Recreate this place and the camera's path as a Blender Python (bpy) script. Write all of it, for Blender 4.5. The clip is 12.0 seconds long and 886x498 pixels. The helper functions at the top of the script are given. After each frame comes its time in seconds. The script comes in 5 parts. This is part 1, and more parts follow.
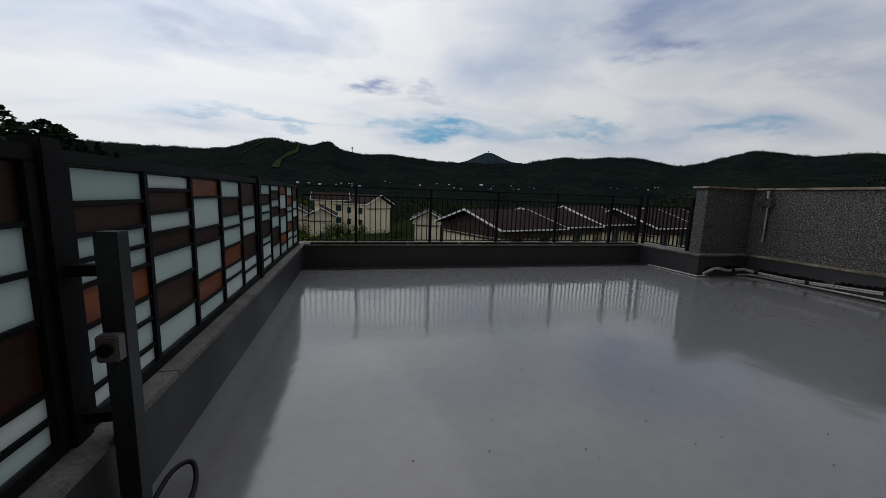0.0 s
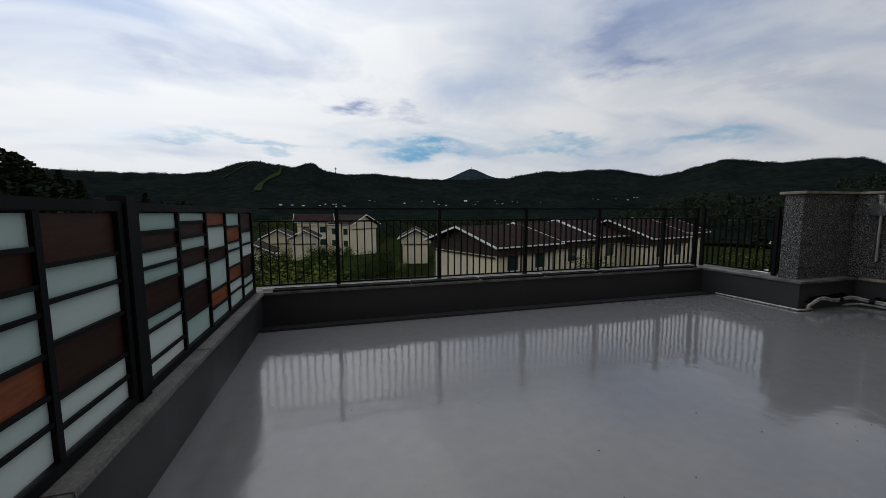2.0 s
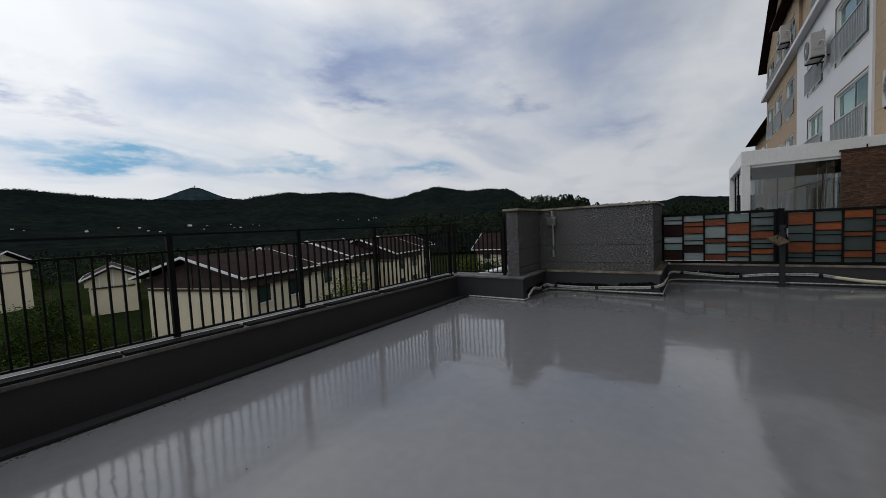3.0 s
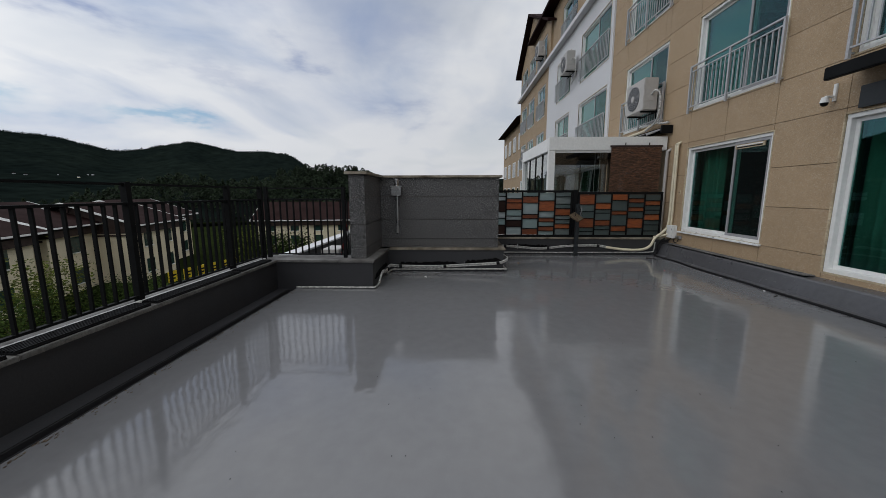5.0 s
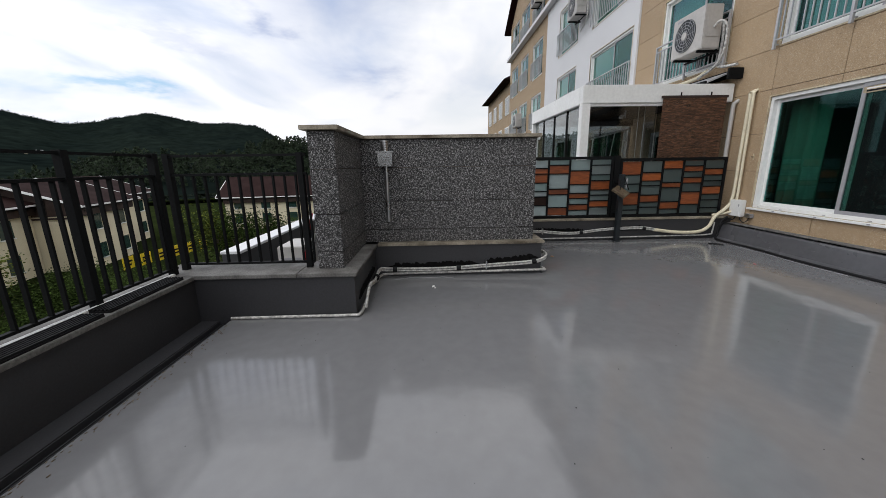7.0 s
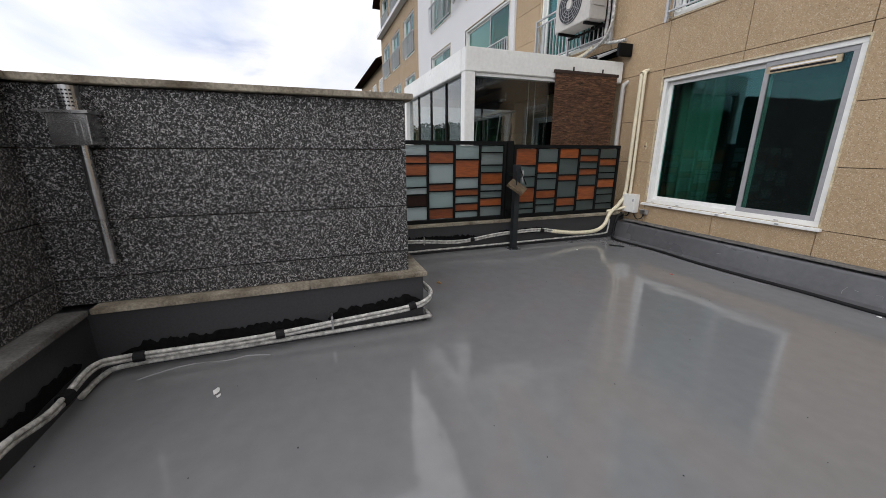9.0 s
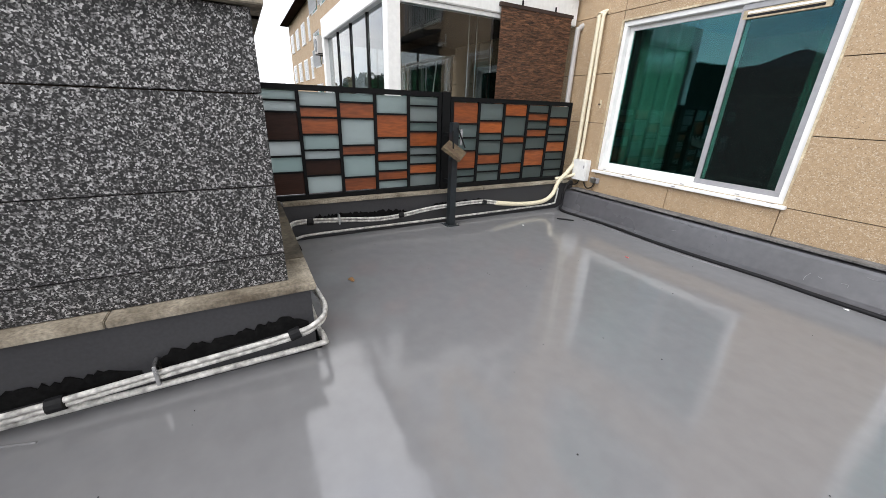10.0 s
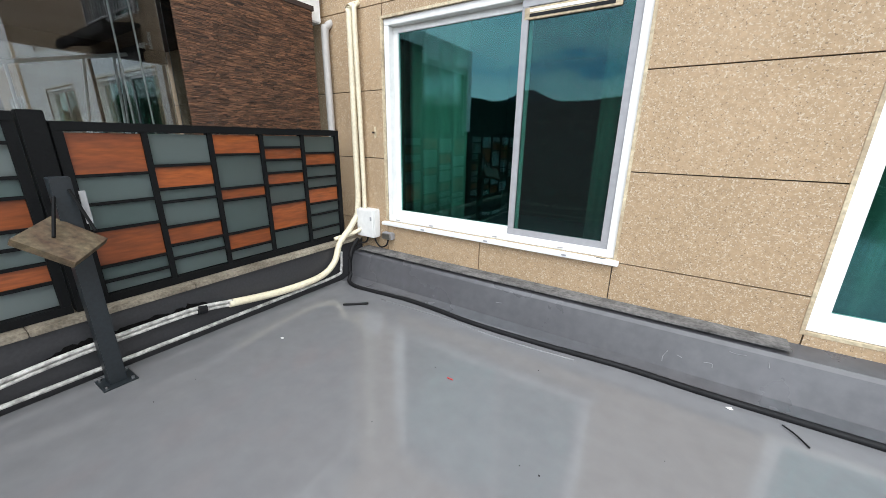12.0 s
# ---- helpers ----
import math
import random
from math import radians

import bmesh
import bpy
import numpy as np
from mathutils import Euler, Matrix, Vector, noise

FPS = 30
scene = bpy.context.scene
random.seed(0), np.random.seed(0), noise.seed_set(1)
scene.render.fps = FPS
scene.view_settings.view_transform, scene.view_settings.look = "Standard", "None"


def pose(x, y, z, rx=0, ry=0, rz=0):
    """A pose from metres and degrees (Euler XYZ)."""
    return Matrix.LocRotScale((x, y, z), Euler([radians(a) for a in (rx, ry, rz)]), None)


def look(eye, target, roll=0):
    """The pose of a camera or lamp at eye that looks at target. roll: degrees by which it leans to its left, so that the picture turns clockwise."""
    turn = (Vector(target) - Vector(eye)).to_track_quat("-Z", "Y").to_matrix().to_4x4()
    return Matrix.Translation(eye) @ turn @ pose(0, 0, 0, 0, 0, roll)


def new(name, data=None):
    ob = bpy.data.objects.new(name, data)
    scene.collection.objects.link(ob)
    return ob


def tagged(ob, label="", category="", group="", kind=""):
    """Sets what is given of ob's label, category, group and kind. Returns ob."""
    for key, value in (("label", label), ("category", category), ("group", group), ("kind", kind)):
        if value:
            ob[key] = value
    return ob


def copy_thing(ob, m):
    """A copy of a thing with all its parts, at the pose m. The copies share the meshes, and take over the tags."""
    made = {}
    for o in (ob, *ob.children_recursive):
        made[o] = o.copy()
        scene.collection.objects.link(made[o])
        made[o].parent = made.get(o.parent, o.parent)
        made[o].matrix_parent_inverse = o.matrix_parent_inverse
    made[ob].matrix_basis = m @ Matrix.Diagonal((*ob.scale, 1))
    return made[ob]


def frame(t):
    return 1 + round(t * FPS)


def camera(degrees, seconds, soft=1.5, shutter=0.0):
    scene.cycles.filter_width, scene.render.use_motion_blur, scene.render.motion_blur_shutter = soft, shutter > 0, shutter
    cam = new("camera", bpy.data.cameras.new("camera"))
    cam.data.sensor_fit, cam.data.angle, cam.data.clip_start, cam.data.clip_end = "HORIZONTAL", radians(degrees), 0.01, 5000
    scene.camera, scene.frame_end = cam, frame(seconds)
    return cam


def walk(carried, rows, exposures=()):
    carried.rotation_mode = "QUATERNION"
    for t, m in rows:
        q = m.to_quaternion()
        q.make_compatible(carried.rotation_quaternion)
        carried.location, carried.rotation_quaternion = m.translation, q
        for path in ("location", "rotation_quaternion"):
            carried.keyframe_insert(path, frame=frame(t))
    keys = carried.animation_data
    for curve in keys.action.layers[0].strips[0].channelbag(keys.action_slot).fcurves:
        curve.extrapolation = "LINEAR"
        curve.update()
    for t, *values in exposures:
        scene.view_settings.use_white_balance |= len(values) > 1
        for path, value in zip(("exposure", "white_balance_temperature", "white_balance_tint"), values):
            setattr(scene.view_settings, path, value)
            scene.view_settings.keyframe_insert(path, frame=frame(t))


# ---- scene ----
cam = camera(102.0, 12.0, soft=0.55)
PATH = [
    (0, (0.891, 1.311, 1.382), (1.369, 3.232, 1.092), 1.94),
    (0.5, (0.982, 1.816, 1.391), (1.140, 3.785, 1.074), 1.47),
    (1, (1.043, 2.289, 1.415), (1.120, 4.265, 1.116), 0.92),
    (1.5, (1.039, 2.818, 1.432), (1.247, 4.791, 1.174), 0.57),
    (2, (0.951, 3.273, 1.435), (1.501, 5.186, 1.238), -0.17),
    (2.5, (0.966, 3.659, 1.444), (2.048, 5.335, 1.304), -1.50),
    (3, (1.021, 4.084, 1.437), (2.648, 5.241, 1.322), -2.78),
    (3.5, (1.023, 4.317, 1.446), (2.922, 4.930, 1.307), -2.48),
    (5.5, (2.642, 5.809, 1.387), (4.617, 5.858, 1.071), 0.28),
    (6, (3.138, 5.900, 1.357), (5.106, 5.970, 1.010), -0.03),
    (6.5, (3.652, 6.034, 1.368), (5.611, 6.068, 0.965), -0.21),
    (7, (4.145, 6.017, 1.387), (6.092, 5.975, 0.933), -0.89),
    (9, (6.008, 5.421, 1.348), (7.825, 4.767, 0.829), 0.07),
    (9.5, (6.434, 5.158, 1.344), (8.164, 4.384, 0.706), 0.88),
    (10, (6.753, 4.857, 1.339), (8.384, 3.961, 0.606), 1.94),
    (10.5, (7.053, 4.522, 1.402), (8.542, 3.437, 0.624), 3.06),
    (11, (7.347, 4.187, 1.391), (8.675, 2.882, 0.660), 2.97),
    (11.5, (7.658, 3.741, 1.388), (8.818, 2.252, 0.727), 2.18),
    (12, (7.835, 3.227, 1.399), (8.866, 1.617, 0.812), 0.89),
]

EXPOSURES = [(0, -1.2, 6500, 10), (1.5, -1.16, 6500, 10), (2.5, -1.05, 6500, 10), (3.5, -0.98, 6450, 10), (5.5, -0.7, 6550, 10), (6.5, -0.4, 6650, 11), (7, -0.22, 6650, 11), (9, -0.05, 6750, 12), (9.5, 0.18, 6780, 13), (10, 0.74, 6700, 12), (10.5, 1.2, 6550, 10), (11, 1.2, 6500, 10), (11.5, 0.96, 6480, 9), (12, 0.9, 6450, 9)]
walk(cam, [(t, look(eye, target, roll)) for t, eye, target, roll in PATH], EXPOSURES)

# ---- sky and sun ----
SUN_AZ, SUN_EL = 118.0, 48.0
BLUE_GAPS = [(76, 10.1, 9, 1.0, 0.95), (57, 9.8, 5, 0.8, 0.6), (38.5, 9.1, 6, 0.9, 0.6), (103, 9.7, 9, 0.5, 0.5)]
GREY_CLOUDS = [(88, 15.5, 3.4, 0.9, 0.95), (79, 15.0, 2.0, 0.8, 0.4), (50, 23.5, 5.5, 3.6, 0.85), (47.5, 19.3, 4.5, 1.5, 0.7), (39, 24.6, 7, 2.2, 0.5), (27, 28, 8, 4, 0.6),
               (23, 18.2, 3, 1.3, 0.5), (8, 12.8, 5, 1.5, 0.35), (11, 23, 10, 4, 0.4), (98, 20, 9, 1.6, 0.3), (111, 18.5, 4, 1.6, 0.35), (34, 15.3, 6, 1.1, 0.3), (18, 17, 22, 9, 0.22)]
world = bpy.data.worlds.new("sky")
scene.world = world
world.use_nodes = True


def sky_world():
    nt = world.node_tree
    N, L = nt.nodes, nt.links
    N.clear()
    out, bg = N.new("ShaderNodeOutputWorld"), N.new("ShaderNodeBackground")
    sky = N.new("ShaderNodeTexSky")
    sky.sky_type, sky.sun_disc = "NISHITA", False
    sky.sun_elevation, sky.sun_rotation = radians(SUN_EL), radians(90 - SUN_AZ)
    tc = N.new("ShaderNodeTexCoord")
    sep = N.new("ShaderNodeSeparateXYZ")
    L.new(tc.outputs["Generated"], sep.inputs[0])

    def math_node(op, a, b=None):
        m = N.new("ShaderNodeMath")
        m.operation = op
        for i, v in enumerate((a, b)):
            if v is None:
                continue
            if isinstance(v, (int, float)):
                m.inputs[i].default_value = v
            else:
                L.new(v, m.inputs[i])
        return m.outputs[0]

    # cloud deck: the direction met with a flat layer overhead
    h = math_node("ADD", math_node("MAXIMUM", sep.outputs[2], 0.0), 0.16)
    comb = N.new("ShaderNodeCombineXYZ")
    L.new(math_node("DIVIDE", sep.outputs[0], h), comb.inputs[0])
    L.new(math_node("DIVIDE", sep.outputs[1], h), comb.inputs[1])

    def cloud_noise(scale, detail, rough, offset, dist=0.0):
        mp = N.new("ShaderNodeMapping")
        mp.inputs["Location"].default_value = offset
        mp.inputs["Rotation"].default_value = (0, 0, radians(-20))
        mp.inputs["Scale"].default_value = (1.0, 1.5, 1.0)
        L.new(comb.outputs[0], mp.inputs[0])
        n = N.new("ShaderNodeTexNoise")
        n.inputs["Scale"].default_value, n.inputs["Detail"].default_value = scale, detail
        n.inputs["Roughness"].default_value, n.inputs["Distortion"].default_value = rough, dist
        L.new(mp.outputs[0], n.inputs["Vector"])
        return n.outputs[0]

    def ramp(fac, *stops):
        r = N.new("ShaderNodeValToRGB")
        e = r.color_ramp.elements
        while len(e) < len(stops):
            e.new(0.5)
        for el, (p, c) in zip(e, stops):
            el.position, el.color = p, (*c, 1)
        L.new(fac, r.inputs[0])
        return r.outputs[0]

    def mix(fac, a, b):
        m = N.new("ShaderNodeMix")
        m.data_type = "RGBA"
        L.new(fac, m.inputs[0]), L.new(a, m.inputs[6]), L.new(b, m.inputs[7])
        return m.outputs[2]

    shade = ramp(cloud_noise(0.85, 6, 0.52, (3.1, 1.7, 0), 0.5), (0.30, (0.88, 1.06, 1.40)), (0.42, (1.30, 1.40, 1.57)), (0.54, (1.65, 1.69, 1.74)))
    gaps = ramp(cloud_noise(0.6, 5, 0.5, (7.7, 0.4, 0), 0.6), (0.52, (0, 0, 0)), (0.76, (0.5, 0.5, 0.5)))
    scaled = N.new("ShaderNodeVectorMath")
    scaled.operation = "SCALE"
    L.new(sky.outputs[0], scaled.inputs[0])
    scaled.inputs["Scale"].default_value = 0.2
    low = ramp(sep.outputs[2], (0.05, (1, 1, 1)), (0.28, (0, 0, 0)))
    cl = mix(gaps, shade, scaled.outputs[0])
    # single clouds and blue gaps: direction in degrees, spread along and across the horizon, weight
    azimuth = math_node("MULTIPLY", math_node("ARCTAN2", sep.outputs[1], sep.outputs[0]), 57.2958)
    height = math_node("MULTIPLY", math_node("ARCSINE", sep.outputs[2]), 57.2958)

    def wander(scale, offset, amount):
        mp = N.new("ShaderNodeMapping")
        mp.inputs["Location"].default_value, mp.inputs["Scale"].default_value = offset, (scale, scale, scale * 3.2)
        L.new(tc.outputs["Generated"], mp.inputs[0])
        n = N.new("ShaderNodeTexNoise")
        n.inputs["Scale"].default_value, n.inputs["Detail"].default_value, n.inputs["Roughness"].default_value = 2.4, 5, 0.58
        L.new(mp.outputs[0], n.inputs["Vector"])
        return math_node("MULTIPLY", math_node("SUBTRACT", n.outputs[0], 0.5), amount)

    azimuth = math_node("ADD", azimuth, wander(2.2, (1.3, 0.2, 0.7), 26.0))
    height = math_node("ADD", height, wander(2.6, (5.1, 2.4, 3.3), 9.0))

    def patches(spots):
        total = None
        for az, el, wide, high, weight in spots:
            u = math_node("DIVIDE", math_node("SUBTRACT", azimuth, az), wide)
            v = math_node("DIVIDE", math_node("SUBTRACT", height, el), high)
            d = math_node("ADD", math_node("MULTIPLY", u, u), math_node("MULTIPLY", v, v))
            one = math_node("MULTIPLY", math_node("EXPONENT", math_node("MULTIPLY", d, -1.0)), weight)
            total = math_node("ADD", total, one) if total else one
        return math_node("MINIMUM", total, 0.92)

    clear = patches(BLUE_GAPS)
    dusk = patches(GREY_CLOUDS)
    blue = N.new("ShaderNodeRGB")
    blue.outputs[0].default_value = (0.30, 0.78, 1.22, 1)
    haze = N.new("ShaderNodeRGB")
    haze.outputs[0].default_value = (1.54, 1.58, 1.65, 1)
    half = math_node("MULTIPLY", low, 0.6)
    full = mix(half, cl, haze.outputs[0])
    grey = N.new("ShaderNodeRGB")
    grey.outputs[0].default_value = (0.56, 0.70, 1.08, 1)
    full = mix(dusk, full, grey.outputs[0])
    full = mix(clear, full, blue.outputs[0])
    # the veiled sun brightens the deck around it
    s = Vector((math.cos(radians(SUN_AZ)) * math.cos(radians(SUN_EL)), math.sin(radians(SUN_AZ)) * math.cos(radians(SUN_EL)), math.sin(radians(SUN_EL))))
    dot = N.new("ShaderNodeVectorMath")
    dot.operation = "DOT_PRODUCT"
    L.new(tc.outputs["Generated"], dot.inputs[0])
    dot.inputs[1].default_value = s
    near = math_node("MULTIPLY", math_node("POWER", math_node("MAXIMUM", dot.outputs["Value"], 0.0), 4.0), 0.46)
    wide = math_node("ADD", math_node("MULTIPLY", dot.outputs["Value"], 0.26), 0.76)
    glow = math_node("ADD", near, wide)
    L.new(full, bg.inputs[0])
    L.new(glow, bg.inputs[1])
    L.new(bg.outputs[0], out.inputs[0])


sky_world()
sun = new("sun", bpy.data.lights.new("sun", "SUN"))
sun.data.energy, sun.data.angle, sun.data.color = 0.5, radians(70), (1.0, 0.96, 0.9)
sun.matrix_world = pose(0, 0, 30, 90 - SUN_EL, 0, SUN_AZ + 90)

# ---- materials ----


def material(name, base, rough=0.6, vary=0.15, grain=40.0, stain=1.2, bump=0.15, metal=0.0, tint=None, random_value=0.0, spec=0.5, stretch=(1, 1, 1), rough_vary=0.1):
    """A surface with fine grain and broad stains, in real-world size."""
    m = bpy.data.materials.new(name)
    m.use_nodes = True
    nt = m.node_tree
    N, L = nt.nodes, nt.links
    p = N["Principled BSDF"]
    p.inputs["Roughness"].default_value, p.inputs["Metallic"].default_value = rough, metal
    p.inputs["Specular IOR Level"].default_value = spec
    tc, mp = N.new("ShaderNodeTexCoord"), N.new("ShaderNodeMapping")
    mp.inputs["Scale"].default_value = stretch
    L.new(tc.outputs["Object"], mp.inputs[0])
    fine, broad = N.new("ShaderNodeTexNoise"), N.new("ShaderNodeTexNoise")
    fine.inputs["Scale"].default_value, fine.inputs["Detail"].default_value = grain, 4
    broad.inputs["Scale"].default_value, broad.inputs["Detail"].default_value = stain, 6
    L.new(mp.outputs[0], fine.inputs["Vector"]), L.new(mp.outputs[0], broad.inputs["Vector"])
    other = tint or tuple(c * 0.55 for c in base)
    mix1 = N.new("ShaderNodeMix")
    mix1.data_type = "RGBA"
    r = N.new("ShaderNodeMapRange")
    r.inputs[1].default_value, r.inputs[2].default_value, r.inputs[3].default_value, r.inputs[4].default_value = 0.35, 0.75, 0, min(1, vary * 3)
    L.new(broad.outputs[0], r.inputs[0]), L.new(r.outputs[0], mix1.inputs[0])
    mix1.inputs[6].default_value, mix1.inputs[7].default_value = (*base, 1), (*other, 1)
    hsv = N.new("ShaderNodeHueSaturation")
    r2 = N.new("ShaderNodeMapRange")
    r2.inputs[1].default_value, r2.inputs[2].default_value, r2.inputs[3].default_value, r2.inputs[4].default_value = 0.3, 0.7, 1 - vary, 1 + vary
    L.new(fine.outputs[0], r2.inputs[0])
    value = r2.outputs[0]
    if random_value:
        info, r3, mul = N.new("ShaderNodeObjectInfo"), N.new("ShaderNodeMapRange"), N.new("ShaderNodeMath")
        r3.inputs[3].default_value, r3.inputs[4].default_value = 1 - random_value, 1 + random_value
        mul.operation = "MULTIPLY"
        L.new(info.outputs["Random"], r3.inputs[0]), L.new(r3.outputs[0], mul.inputs[0]), L.new(value, mul.inputs[1])
        value = mul.outputs[0]
    L.new(value, hsv.inputs["Value"]), L.new(mix1.outputs[2], hsv.inputs["Color"]), L.new(hsv.outputs[0], p.inputs["Base Color"])
    r4 = N.new("ShaderNodeMapRange")
    r4.inputs[1].default_value, r4.inputs[2].default_value = 0.3, 0.7
    r4.inputs[3].default_value, r4.inputs[4].default_value = max(0.02, rough - rough_vary), min(1, rough + rough_vary)
    L.new(broad.outputs[0], r4.inputs[0]), L.new(r4.outputs[0], p.inputs["Roughness"])
    if bump:
        b = N.new("ShaderNodeBump")
        b.inputs["Strength"].default_value, b.inputs["Distance"].default_value = bump, 0.004
        L.new(fine.outputs[0], b.inputs["Height"]), L.new(b.outputs[0], p.inputs["Normal"])
    return m


def glass_material(name, colour, rough=0.0, ior=1.5, gloss=(1, 1, 1)):
    m = bpy.data.materials.new(name)
    m.use_nodes = True
    p = m.node_tree.nodes["Principled BSDF"]
    p.inputs["Base Color"].default_value = (*colour, 1)
    p.inputs["Roughness"].default_value = rough
    p.inputs["Transmission Weight"].default_value = 1.0
    p.inputs["IOR"].default_value = ior
    p.inputs["Specular Tint"].default_value = (*gloss, 1)
    return m


def frosted_material():
    """Satin glass: lets daylight through as a soft glow and keeps a thin gloss."""
    m = material("frosted_glass", (0.145, 0.178, 0.172), 0.35, 0.06, 60, 1.5, 0.03)
    nt = m.node_tree
    N, L = nt.nodes, nt.links
    tr, mx = N.new("ShaderNodeBsdfTranslucent"), N.new("ShaderNodeMixShader")
    info, tone = N.new("ShaderNodeObjectInfo"), N.new("ShaderNodeMix")
    tone.data_type = "RGBA"
    tone.inputs[6].default_value, tone.inputs[7].default_value = (0.56, 0.66, 0.64, 1), (0.77, 0.80, 0.79, 1)
    L.new(info.outputs["Random"], tone.inputs[0]), L.new(tone.outputs[2], tr.inputs[0])
    mx.inputs[0].default_value = 0.75
    L.new(N["Principled BSDF"].outputs[0], mx.inputs[1]), L.new(tr.outputs[0], mx.inputs[2])
    L.new(mx.outputs[0], N["Material Output"].inputs[0])
    return m


def granite_material():
    """Flamed speckled granite: pale and black crystals of a few millimetres."""
    m = material("granite", (0.2, 0.2, 0.205), 0.7, 0.3, 26, 0.9, 0.2, random_value=0.06)
    nt = m.node_tree
    N, L = nt.nodes, nt.links
    p = N["Principled BSDF"]
    tc, warp, n, cell, r = N.new("ShaderNodeTexCoord"), N.new("ShaderNodeTexNoise"), N.new("ShaderNodeTexNoise"), N.new("ShaderNodeTexVoronoi"), N.new("ShaderNodeValToRGB")
    warp.inputs["Scale"].default_value = 90
    cell.inputs["Scale"].default_value = 165
    n.inputs["Scale"].default_value, n.inputs["Detail"].default_value = 46, 3
    shift = N.new("ShaderNodeVectorMath")
    shift.operation = "MULTIPLY_ADD"
    shift.inputs[1].default_value = (0.009, 0.009, 0.009)
    L.new(tc.outputs["Object"], warp.inputs["Vector"]), L.new(tc.outputs["Object"], n.inputs["Vector"])
    L.new(warp.outputs["Color"], shift.inputs[0]), L.new(tc.outputs["Object"], shift.inputs[2])
    L.new(shift.outputs[0], cell.inputs["Vector"])
    sep, blend = N.new("ShaderNodeSeparateColor"), N.new("ShaderNodeMix")
    blend.inputs[0].default_value = 0.2
    L.new(cell.outputs["Color"], sep.inputs[0])
    L.new(sep.outputs[0], blend.inputs[2]), L.new(n.outputs[0], blend.inputs[3])
    e = r.color_ramp.elements
    e.new(0.5)
    for el, (pos, c) in zip(e, ((0.34, 0.005), (0.54, 0.055), (0.82, 0.50))):
        el.position, el.color = pos, (c * 1.02, c, c, 1)
    L.new(blend.outputs[0], r.inputs[0])
    clump, span, dim = N.new("ShaderNodeTexNoise"), N.new("ShaderNodeMapRange"), N.new("ShaderNodeHueSaturation")
    clump.inputs["Scale"].default_value, clump.inputs["Detail"].default_value = 48, 3
    for k, v in enumerate((0.40, 0.60, 0.30, 1.5)):
        span.inputs[k + 1].default_value = v
    L.new(tc.outputs["Object"], clump.inputs["Vector"]), L.new(clump.outputs[0], span.inputs[0])
    L.new(span.outputs[0], dim.inputs["Value"]), L.new(r.outputs[0], dim.inputs["Color"])
    mul = N.new("ShaderNodeMix")
    mul.data_type, mul.blend_type = "RGBA", "MULTIPLY"
    mul.inputs[0].default_value = 0.5
    L.new(dim.outputs[0], mul.inputs[6])
    src = p.inputs["Base Color"].links[0].from_socket
    L.new(src, mul.inputs[7])
    L.new(mul.outputs[2], p.inputs["Base Color"])
    return m


def speckled(m, colour, scale, lo, hi):
    """Adds small pale chips to a material."""
    N, L = m.node_tree.nodes, m.node_tree.links
    p = N["Principled BSDF"]
    tc, n, r, mx = N.new("ShaderNodeTexCoord"), N.new("ShaderNodeTexNoise"), N.new("ShaderNodeMapRange"), N.new("ShaderNodeMix")
    n.inputs["Scale"].default_value, n.inputs["Detail"].default_value = scale, 1
    r.inputs[1].default_value, r.inputs[2].default_value = lo, hi
    mx.data_type = "RGBA"
    L.new(tc.outputs["Object"], n.inputs["Vector"]), L.new(n.outputs[0], r.inputs[0]), L.new(r.outputs[0], mx.inputs[0])
    L.new(p.inputs["Base Color"].links[0].from_socket, mx.inputs[6])
    mx.inputs[7].default_value = (*colour, 1)
    L.new(mx.outputs[2], p.inputs["Base Color"])


def wavy(m, scale, strength):
    """Adds slow unevenness to a coated surface."""
    N, L = m.node_tree.nodes, m.node_tree.links
    p = N["Principled BSDF"]
    tc, n, b = N.new("ShaderNodeTexCoord"), N.new("ShaderNodeTexNoise"), N.new("ShaderNodeBump")
    n.inputs["Scale"].default_value, n.inputs["Detail"].default_value = scale, 3
    b.inputs["Strength"].default_value, b.inputs["Distance"].default_value = strength, 0.02
    L.new(tc.outputs["Object"], n.inputs["Vector"]), L.new(n.outputs[0], b.inputs["Height"])
    L.new(p.inputs["Normal"].links[0].from_socket, b.inputs["Normal"])
    L.new(b.outputs[0], p.inputs["Normal"])


def island_variation(m, amount):
    """Lets joined pieces differ in tone from one another."""
    N, L = m.node_tree.nodes, m.node_tree.links
    p = N["Principled BSDF"]
    g, r, h = N.new("ShaderNodeNewGeometry"), N.new("ShaderNodeMapRange"), N.new("ShaderNodeHueSaturation")
    r.inputs[3].default_value, r.inputs[4].default_value = 1 - amount, 1 + amount
    L.new(g.outputs["Random Per Island"], r.inputs[0]), L.new(r.outputs[0], h.inputs["Value"])
    L.new(p.inputs["Base Color"].links[0].from_socket, h.inputs["Color"])
    L.new(h.outputs[0], p.inputs["Base Color"])


def mesh_screen_material():
    """Fine insect mesh: half of the light passes."""
    m = material("insect_mesh", (0.022, 0.024, 0.024), 0.8, 0.04, 20, 2, 0.0, spec=0.1)
    N, L = m.node_tree.nodes, m.node_tree.links
    t, mx = N.new("ShaderNodeBsdfTransparent"), N.new("ShaderNodeMixShader")
    mx.inputs[0].default_value = 0.13
    L.new(t.outputs[0], mx.inputs[1]), L.new(N["Principled BSDF"].outputs[0], mx.inputs[2])
    L.new(mx.outputs[0], N["Material Output"].inputs[0])
    return m


